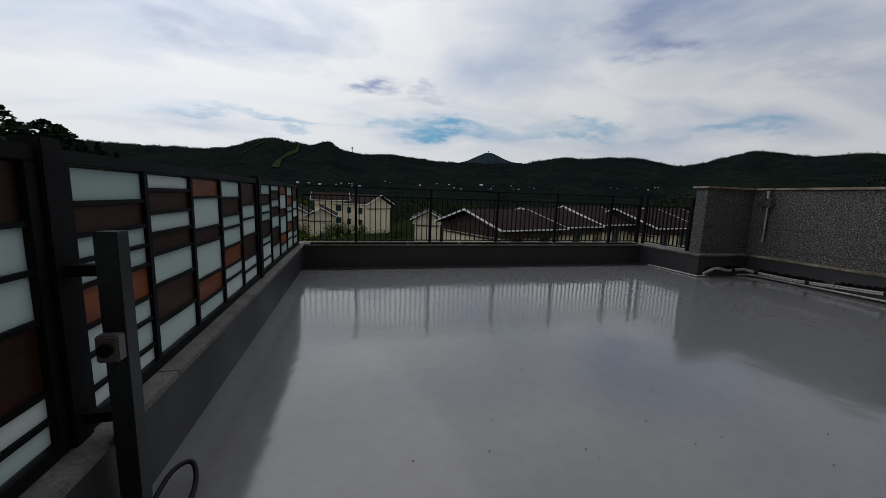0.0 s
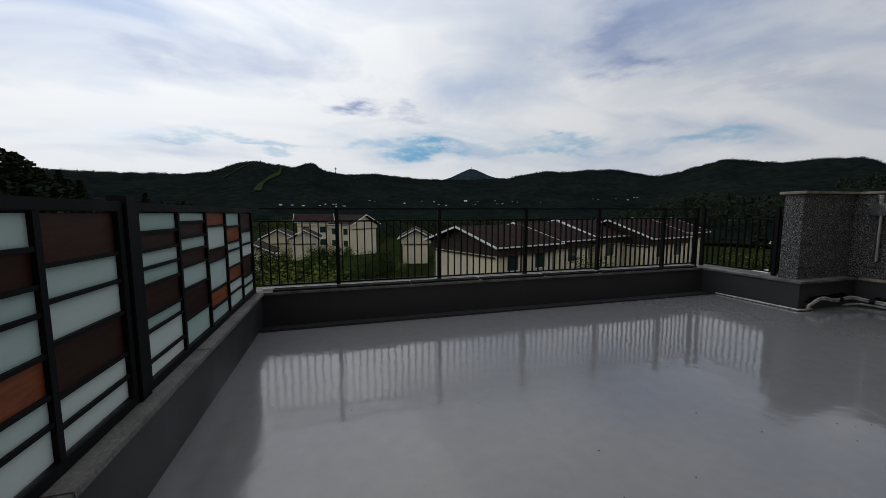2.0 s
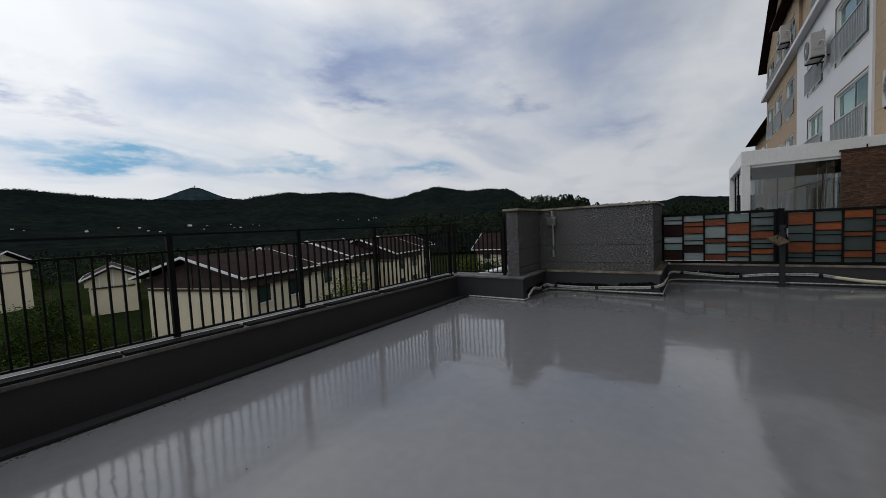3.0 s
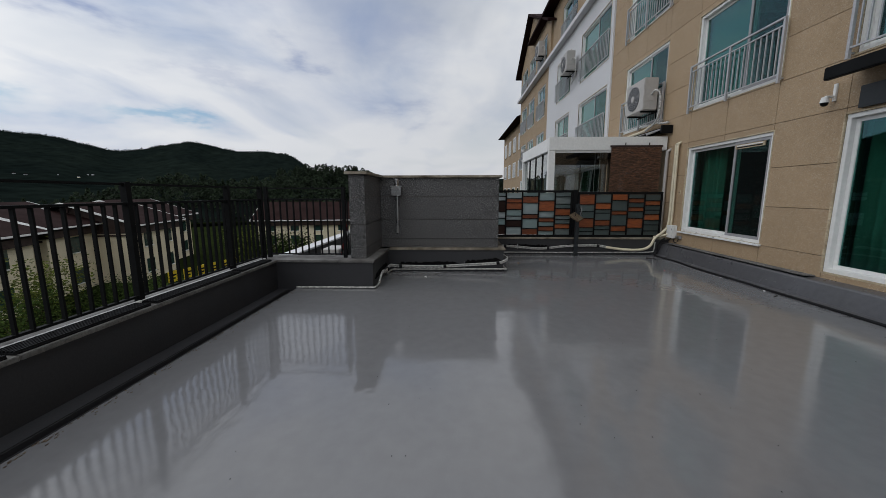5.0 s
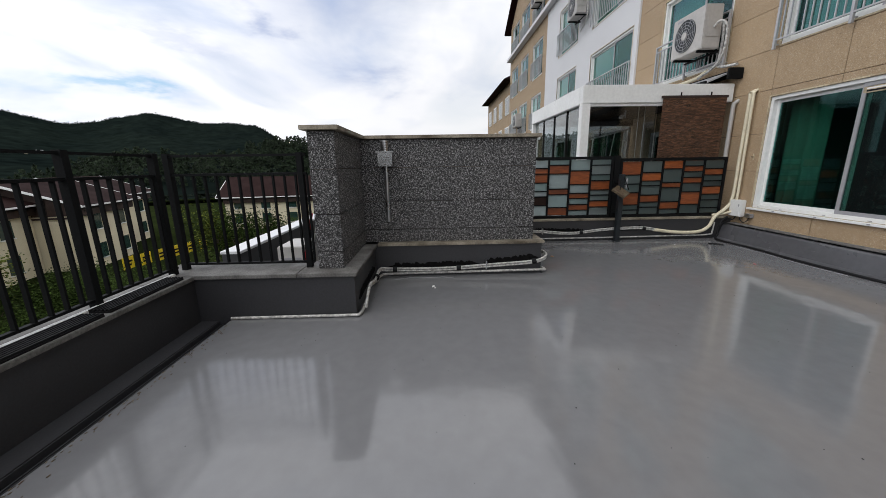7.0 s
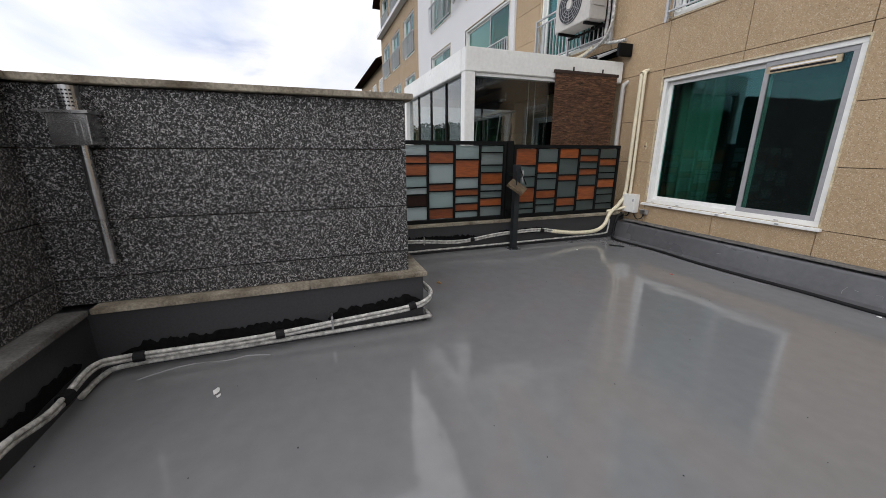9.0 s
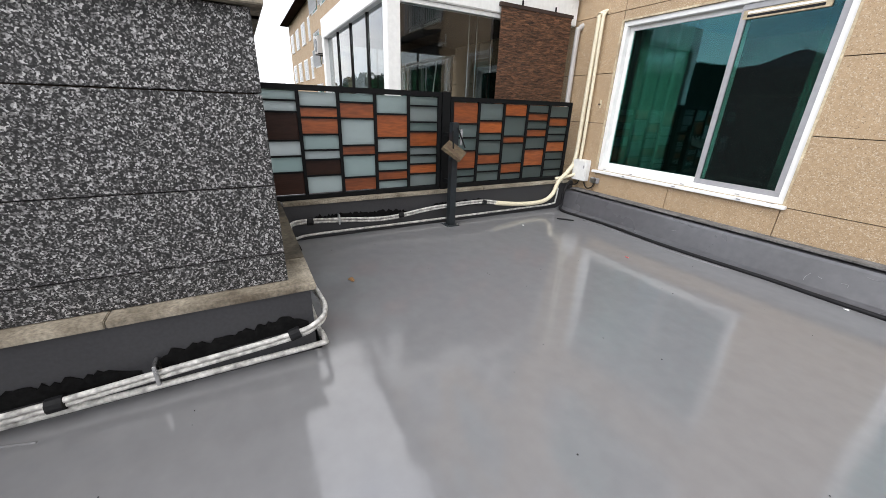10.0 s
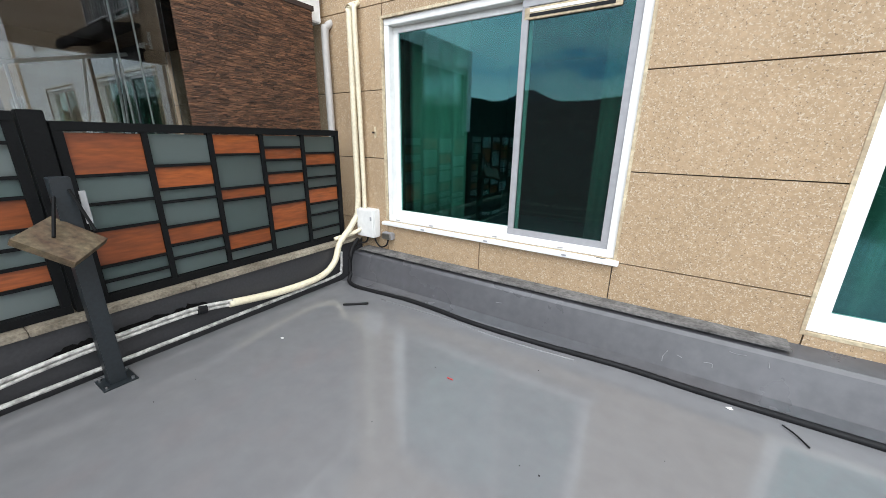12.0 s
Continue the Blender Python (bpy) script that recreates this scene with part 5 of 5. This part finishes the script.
def ground():
    bm = bmesh.new()
    rings = [0.1, 20, 40, 60, 90, 130, 200, 320, 500, 800, 1300, 2200, 4200]
    n = 72
    prev = None
    for r in rings:
        ring = []
        for i in range(n):
            a = i * math.tau / n
            x, y = 10 + r * math.cos(a), 10 + r * math.sin(a)
            z = GZ + (0 if r < 30 else 0.8 * noise.noise(Vector((x * 0.02, y * 0.02, 0)))) - (0 if r < 60 else min(14, (r - 60) * 0.05))
            ring.append(bm.verts.new((x, y, z)))
        if prev:
            for i in range(n):
                bm.faces.new((prev[i], prev[(i + 1) % n], ring[(i + 1) % n], ring[i])).smooth = True
        prev = ring
    return structure("ground", bm, GRASS, "rough green valley ground with scrub", "ground")


ground()


def mountain(name, az0, az1, r, depth, peaks, floor_z, mat, label, seed=0, rough=1.0, lowside=(8, 24, 2.4, 4.8)):
    """A wooded ridge: bumps over an arc seen from the terrace."""
    bm = bmesh.new()
    na, nr = 520, 14
    rows_ = []
    for j in range(nr + 1):
        v = j / nr
        row = []
        for i in range(na + 1):
            az = az0 + (az1 - az0) * i / na
            k = min(1, max(0, (az - lowside[0]) / (lowside[1] - lowside[0])))
            top = 0.35 + lowside[2] + (lowside[3] - lowside[2]) * k * k * (3 - 2 * k)
            for a, e, w in peaks:
                top += 1.15 * e * math.exp(-((az - a) / w) ** 2)
            top += rough * (0.16 * noise.fractal(Vector((az * 0.35, seed, 0)), 0.7, 2.0, 5) + 0.05 * noise.noise(Vector((az * 6, seed, 3))) + 0.035 * noise.noise(Vector((az * 17, seed, 5))))
            rr = r - depth * (1 - v)
            slope = v ** 1.3
            wob = 1 + 0.10 * noise.noise(Vector((az * 0.25, v * 3, seed + 4)))
            z = floor_z + (r * math.tan(radians(max(top, 0.05))) + 1.4 - floor_z) * min(1, slope * (wob if v < 0.9 else 1))
            row.append(bm.verts.new((rr * math.cos(radians(az)), rr * math.sin(radians(az)), z)))
        rows_.append(row)
    for a, b in zip(rows_, rows_[1:]):
        for i in range(na):
            bm.faces.new((a[i], a[i + 1], b[i + 1], b[i])).smooth = True
    grid = [[v.co.copy() for v in row] for row in rows_]
    structure(name, bm, mat, label, "mountain")
    return grid, az0, az1


mountain("backdrop_far_peak", 52, 88, 3900, 900, [(69.5, 1.3, 4.2), (69.5, 0.5, 1.8), (62, 0.2, 3)], -20, HAZED_FOREST, "distant peak with a summit station, haze blue in its colour", 3, 0.6, (40, 50, 4.4, 4.45))
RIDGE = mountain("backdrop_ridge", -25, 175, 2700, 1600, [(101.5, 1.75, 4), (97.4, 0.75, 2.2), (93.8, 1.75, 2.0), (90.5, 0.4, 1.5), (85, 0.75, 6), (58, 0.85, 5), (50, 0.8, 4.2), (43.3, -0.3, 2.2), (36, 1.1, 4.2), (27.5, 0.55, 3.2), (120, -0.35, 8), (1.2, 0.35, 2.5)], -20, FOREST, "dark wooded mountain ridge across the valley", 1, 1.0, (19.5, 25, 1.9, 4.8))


def tower(az, r, z, h, label):
    x, y = r * math.cos(radians(az)), r * math.sin(radians(az))
    ob = base("summit_tower", (x, y, z), label, "tower")
    bm = bmesh.new()
    rod(bm, (x, y, z - 30), (x, y, z + h), 2.5, 6, 1.2)
    part("mast", bm, BLACK_STEEL, ob)
    part("deck", boxes((x - 7, x + 7, y - 7, y + 7, z + h * 0.55, z + h * 0.75)), BLACK_STEEL, ob)


tower(90.3, 2690, 298, 30, "thin dark mast on the ridge line")
tower(69.5, 3880, 466, 22, "small dark station on the far summit")


def slope_patch(name, top_az, low_az, v0, v1, w, label):
    """A pale mown run that lies on the ridge's slope, from its top down."""
    grid, az0, az1 = RIDGE
    bm = bmesh.new()
    prev = None
    for i in range(25):
        k = i / 24
        v = v0 + (v1 - v0) * k
        aa = low_az + (top_az - low_az) * k + 0.25 * math.sin(k * 7)
        ww = w * (1.5 - 0.8 * k) * (0.8 + 0.3 * math.sin(k * 11 + 1))
        pair = []
        for e in (-ww, ww):
            f = (aa + e - az0) / (az1 - az0) * (len(grid[0]) - 1)
            g = v * (len(grid) - 1)
            fi, gi = int(f), min(int(g), len(grid) - 2)
            p = grid[gi][fi].lerp(grid[gi + 1][fi], g - gi).lerp(grid[gi][fi + 1].lerp(grid[gi + 1][fi + 1], g - gi), f - fi)
            pair.append(bm.verts.new(p * 0.992 + Vector((0, 0, 3))))
        if prev:
            bm.faces.new((prev[0], pair[0], pair[1], prev[1]))
        prev = pair
    return structure(name, bm, SKI, label, "slope")


def house(x, y, turn, width, length, eave, ridge, label, storeys=2, ground_z=GZ):
    """A cream rendered house with a shingle roof, white fascias, a boarded gable and windows."""
    ob = base("house", (x, y, ground_z), label, "house", "houses in the valley")
    ob.rotation_euler = (0, 0, radians(turn))
    h = eave - ground_z
    rh = ridge - eave

    def put(name, bm, mat, parent=ob):
        me = bpy.data.meshes.new(name)
        bm.to_mesh(me)
        bm.free()
        me.materials.append(mat)
        o = new(name, me)
        o.parent = parent
        return o

    put("wall", boxes((0, length, 0, width, 0, h - 0.05)), CREAM)
    put("gable_board", prism([(-0.35, h - 0.9), (-0.35, h - 0.35), (width / 2, h + rh - 0.2), (width + 0.35, h - 0.35), (width + 0.35, h - 0.9)], "x", -0.06, length + 0.06), DARK_TIMBER if storeys == 2 and width > 9 else CREAM)
    for s in (0, 1):
        if s == 0:
            pts = [(-0.7, h - 0.18), (width / 2, h + rh), (width / 2, h + rh + 0.16), (-0.7, h - 0.02)]
        else:
            pts = [(width + 0.7, h - 0.18), (width / 2, h + rh), (width / 2, h + rh + 0.16), (width + 0.7, h - 0.02)]
        put("roof", prism(pts, "x", -0.8, length + 0.8), ROOF)
    for xx in (-0.86, length + 0.8):
        put("fascia", prism([(-0.75, h - 0.19), (width / 2, h + rh - 0.0), (width + 0.75, h - 0.19), (width + 0.75, h - 0.01), (width / 2, h + rh + 0.18), (-0.75, h - 0.01)], "x", xx, xx + 0.06), WHITE_TRIM)
    for xx in (-0.1, length + 0.1):
        for q in (-0.28, 0.0, 0.28):
            put("timber", boxes((xx - 0.03, xx + 0.03, width / 2 + q * width - 0.06, width / 2 + q * width + 0.06, h - 1.1, h + rh * (1 - 2 * abs(q)) - 0.25)), WHITE_TRIM if storeys != 2 else DARK_TIMBER)
        put("tie_beam", boxes((xx - 0.03, xx + 0.03, 0.2, width - 0.2, h - 1.15, h - 1.0)), DARK_TIMBER)
    for yy in (-0.78, width + 0.70):
        put("gutter", boxes((-0.8, length + 0.8, yy, yy + 0.08, h - 0.17, h - 0.05)), WHITE_TRIM)
    for k in range(storeys):
        z = 0.9 + k * (h - 0.6) / storeys
        n = max(1, int(length / 3.2))
        for i in range(n):
            cx = (i + 0.5) * length / n
            for yy, sg in ((0, -1), (width, 1)):
                w = put("window", boxes((cx - 0.6, cx + 0.6, yy + sg * 0.03 - 0.03, yy + sg * 0.03 + 0.03, z, z + 1.3)), DARK_PANE)
                put("sill", boxes((cx - 0.7, cx + 0.7, yy + sg * 0.06 - 0.04, yy + sg * 0.06 + 0.04, z - 0.08, z)), WHITE_TRIM, w)
    return ob


HOUSE = "cream house with a dark brown shingle roof and white fascia"
house(13.7, 30.9, 17.9, 10.0, 7.0, -1.3, 0.1, HOUSE)
house(21.4, 34.3, 17.5, 10, 5.5, -1.25, 0.3, HOUSE)
house(28.2, 36.7, 16.9, 10, 5.5, -1.1, 0.6, HOUSE)
house(34.3, 35.2, 13.3, 10, 7.0, -1.3, 0.5, HOUSE)
house(43.3, 40.8, 13.0, 10, 8.0, -1.2, 0.6, HOUSE)
house(67.0, 23.0, 100, 10, 14.0, -2.4, 0.0, HOUSE)
TALL = "tall cream house with several storeys and a half-timbered gable"
house(8.9, 86.3, 132.9, 7.6, 7.1, -0.8, 1.1, TALL, 3, -9)
house(-1.3, 93.0, 182.9, 7.0, 6.8, -0.2, 1.3, TALL, 3, -9)
house(14.7, 59.4, 77.9, 4.2, 9.0, -2.45, -1.1, "cream house with a half-timbered gable", 3, -8)
house(-7.4, 72.7, 92.9, 4.6, 8.0, -2.8, -1.35, "cream house with a half-timbered gable", 3, -9)
house(-3.0, 71.9, 90.9, 4.4, 8.0, -2.9, -1.5, "cream house with a half-timbered gable", 3, -9)
house(-8.4, 57.6, 94.9, 4.2, 7.0, -4.0, -2.7, "low cream house with a half-timbered gable", 1, -8.5)


def shrub_mesh(seed, r, h, n):
    """Many small leaf faces in clumps with an uneven outline."""
    rnd = random.Random(seed)
    bm = bmesh.new()
    clumps = [Vector((rnd.gauss(0, 0.42) * r, rnd.gauss(0, 0.42) * r, h * (0.35 + 0.65 * rnd.random() ** 0.8))) for _ in range(26)]
    for _ in range(n):
        c = rnd.choice(clumps)
        p = c + Vector((rnd.gauss(0, 0.16) * r, rnd.gauss(0, 0.16) * r, rnd.gauss(0, 0.10) * h))
        if p.z < 0.05:
            p.z = 0.05
        s = 0.028 * r + 0.055 * rnd.random()
        u = Vector((rnd.gauss(0, 1), rnd.gauss(0, 1), rnd.gauss(0, 0.6))).normalized()
        w = u.orthogonal().normalized()
        bm.faces.new([bm.verts.new(p + q) for q in (u * s, w * s * 0.6, -u * s, -w * s * 0.6)])
    return bm


TREES = []
for k in range(5):
    rr, hh = 1.7 + 0.25 * k, 4.2 + 0.6 * k
    t = base("tree", (0, 0, -60), "leafy green tree in the scrub below the terrace", "tree", "trees below the terrace")
    bm = bmesh.new()
    rod(bm, (0, 0, -60), (0.1, 0, -60 + hh * 0.55), 0.12, 7, 0.06)
    for q in range(4):
        rod(bm, (0.05, 0, -60 + hh * 0.35), (0.8 * math.cos(q * 1.7), 0.8 * math.sin(q * 1.7), -60 + hh * 0.75), 0.05, 5, 0.02)
    part("trunk", bm, BARK, t)
    bm = shrub_mesh(k, rr, hh, 2800)
    bmesh.ops.translate(bm, verts=bm.verts[:], vec=(0, 0, -60))
    part("crown", bm, LEAF_PALE if k == 4 else LEAF, t)
    TREES.append(t)


def forest_hill(name, az0, az1, r, top, low, label, seed, n, size, leaf=0.085, count=90):
    """A wooded rise: a ground ridge with many ragged tree crowns along and below its top."""
    bm = bmesh.new()
    na, nr = 40, 8
    rows_ = []
    for j in range(nr + 1):
        v = j / nr
        row = []
        for i in range(na + 1):
            az = az0 + (az1 - az0) * i / na
            edge = min(1, (i / na) / 0.25, (1 - i / na) / 0.25)
            h = low + (top + 1.6 * noise.noise(Vector((az * 0.2, seed, 0))) - low) * v ** 0.8 * (0.25 + 0.75 * edge ** 0.7)
            rr = r * (0.7 + 0.3 * v)
            row.append(bm.verts.new((rr * math.cos(radians(az)), rr * math.sin(radians(az)), h)))
        rows_.append(row)
    for p, q in zip(rows_, rows_[1:]):
        for i in range(na):
            bm.faces.new((p[i], p[i + 1], q[i + 1], q[i])).smooth = True
    pts = [[v.co.copy() for v in row] for row in rows_]
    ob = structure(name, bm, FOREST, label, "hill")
    rnd_ = random.Random(seed)
    bm = bmesh.new()
    for _ in range(n):
        j, i = min(nr, int((nr + 1) * rnd_.random() ** 0.6)), rnd_.randrange(na + 1)
        c = pts[j][i] + Vector((rnd_.gauss(0, 0.015) * r, rnd_.gauss(0, 0.015) * r, -0.3 * size))
        s_ = size * rnd_.uniform(0.55, 1.25)
        pine = rnd_.random() < 0.3
        for _k in range(count):
            u = rnd_.random()
            w = (1 - u) * 0.34 if pine else 0.42 * math.sin(math.pi * min(1, 0.12 + u * 0.88)) ** 0.7
            ang = rnd_.random() * math.tau
            q = c + Vector((math.cos(ang) * w * s_ * rnd_.uniform(0.5, 1.05), math.sin(ang) * w * s_ * rnd_.uniform(0.5, 1.05), u * s_))
            l = leaf * s_ * rnd_.uniform(0.6, 1.3)
            d1 = Vector((rnd_.gauss(0, 1), rnd_.gauss(0, 1), rnd_.gauss(0, 0.7))).normalized() * l
            d2 = d1.orthogonal().normalized() * l * 0.8
            bm.faces.new([bm.verts.new(q + e) for e in (d1, d2, -d1, -d2)])
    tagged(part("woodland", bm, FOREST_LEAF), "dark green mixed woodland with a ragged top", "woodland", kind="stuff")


forest_hill("hill_west", 106, 186, 62, 4.4, -7.0, "wooded rise beside the terrace", 21, 230, 6.0, 0.042, 640)
forest_hill("hill_east", -24, 16, 330, 6.5, -9.0, "dark wooded hill beyond the houses", 22, 420, 8.5, 0.09, 110)
forest_hill("hill_wood", 12, 29, 300, 17.0, -9.0, "dark wooded knoll beyond the houses", 24, 380, 8.0, 0.09, 130)
forest_hill("hill_spur", 20, 47, 280, 6.5, -9.0, "dark wooded spur below the mountain ridge", 25, 320, 8.0, 0.09, 110)
forest_hill("hill_valley", 30, 104, 420, -11, -20.0, "dark tree belt across the valley floor", 23, 520, 10)
slope_patch("ski_run", 97.5, 101.0, 0.44, 0.975, 0.30, "pale green mown ski run on the hillside")
slope_patch("ski_run", 101.6, 105.0, 0.82, 0.95, 0.22, "pale green mown ski run on the hillside")
slope_patch("ski_run", 86.2, 87.6, 0.86, 0.95, 0.14, "pale mown track on the hillside")


def slope_at(az, el):
    """The place on the ridge's lower slope that lies at this elevation from the terrace."""
    grid, az0, az1 = RIDGE
    i = round((az - az0) / (az1 - az0) * (len(grid[0]) - 1))
    for a, b in zip(grid, grid[1:]):
        p, q = a[i], b[i]
        ep, eq = [math.degrees(math.atan2(v.z - 1.4, math.hypot(v.x, v.y))) for v in (p, q)]
        if ep <= el <= eq:
            return p.lerp(q, (el - ep) / (eq - ep))
    return grid[0][i].copy()


def valley_sheds():
    rnd_ = random.Random(8)
    spots_ = [(70.4, 1.85, 26, 8, WHITE_RENDER, WHITE_RENDER)]
    for _ in range(9):
        spots_.append((rnd_.uniform(88, 98.5), rnd_.uniform(1.0, 1.4), rnd_.uniform(10, 24), rnd_.uniform(3, 7), rnd_.choice((CREAM, WHITE_RENDER)), rnd_.choice((BLUE, ROOF, GREY_PVC))))
    for _ in range(24):
        spots_.append((rnd_.choice((rnd_.uniform(72, 88), rnd_.uniform(44, 70))), rnd_.uniform(1.2, 2.1), rnd_.uniform(5, 15), rnd_.uniform(2.5, 5), rnd_.choice((CREAM, GREY_PVC, WHITE_RENDER)), rnd_.choice((ROOF, GREY_PVC, WHITE_RENDER))))
    for az, el, w, h, wall, top in spots_:
        x, y, z = slope_at(az, el)
        w, h = 0.5 * w, 0.5 * h
        d = 0.6 * w
        ob = base("distant_building", (x, y, z), "small pale building far across the valley", "building", "distant valley buildings")
        part("wall", boxes((x - w / 2, x + w / 2, y - d / 2, y + d / 2, z - 6, z + h)), wall, ob)
        part("roof", prism([(y - d / 2 - 0.4, z + h + 0.02), (y, z + h + 0.3 * d), (y + d / 2 + 0.4, z + h + 0.02)], "x", x - w / 2 - 0.4, x + w / 2 + 0.4), top, ob)


def ridge_trees():
    """Crowns of trees standing on the ridge line, in groups with gaps."""
    rnd_ = random.Random(31)
    grid, az0, az1 = RIDGE
    bm = bmesh.new()
    last = grid[-1]
    for i in range(len(last) - 1):
        az = az0 + (az1 - az0) * i / (len(last) - 1)
        if not 5 < az < 140:
            continue
        for _ in range(14):
            if noise.noise(Vector((az * 0.9, 4.0, 0))) + 0.5 * rnd_.random() < -0.1:
                continue
            c = last[i].lerp(last[i + 1], rnd_.random())
            s_ = rnd_.uniform(4, 9) * (1.6 if rnd_.random() < 0.04 else 1)
            for _k in range(12):
                u = rnd_.random()
                w = 0.5 * math.sin(math.pi * min(1, 0.15 + u * 0.85)) * s_
                q = c + Vector((rnd_.uniform(-w, w), rnd_.uniform(-w, w), u * s_ - 2))
                d1 = Vector((rnd_.gauss(0, 1), rnd_.gauss(0, 1), rnd_.gauss(0, 0.7))).normalized() * 0.22 * s_
                d2 = d1.orthogonal().normalized() * 0.17 * s_
                bm.faces.new([bm.verts.new(q + e) for e in (d1, d2, -d1, -d2)])
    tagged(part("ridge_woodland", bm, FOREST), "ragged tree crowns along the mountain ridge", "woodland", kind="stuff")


ridge_trees()
valley_sheds()

rnd = random.Random(5)
spots = []
GROVE = [(25.3, 33, 1.0), (28.5, 34, 0.9), (31, 36, 0.85), (43.5, 30, 0.75), (46, 27, 0.7), (13, 33, 1.1), (10, 36, 1.2), (29, 22, 0.4), (24, 21, 0.4), (47, 26, 0.6), (51.5, 25, 0.7), (55, 24, 0.7), (53, 28, 0.8)]
for _ in range(190):
    x, y = rnd.uniform(-8, 13), rnd.uniform(19, 62)
    if x > 9 and y > 22:
        continue
    spots.append((x, y, (rnd.uniform(0.55, 0.85) if rnd.random() < 0.22 else rnd.uniform(0.2, 0.45)) * (0.8 if y > 45 else 1)))
for _ in range(26):
    x, y, k = rnd.uniform(17, 45), rnd.uniform(17, 27), rnd.uniform(0.3, 0.6)
    if 31 < math.degrees(math.atan2(y - 6, x - 4)) < 42 and x > 24:
        continue
    spots.append((x, y, k))
for _ in range(26):
    spots.append((rnd.uniform(-20, 40), rnd.uniform(84, 130), rnd.uniform(0.7, 1.2)))
for az, r, k in GROVE:
    spots.append((3.4 + r * math.cos(radians(az)), 5.9 + r * math.sin(radians(az)), 0.85 * k))
for i, (x, y, s) in enumerate(spots):
    c = copy_thing(TREES[i % 5], pose(x, y, GZ - (0 if y < 60 else 1.5), 0, 0, rnd.uniform(0, 360)))
    c.scale = (s * 1.2, s * 1.2, s)
for t in TREES:
    for o in (*t.children, t):
        bpy.data.objects.remove(o)
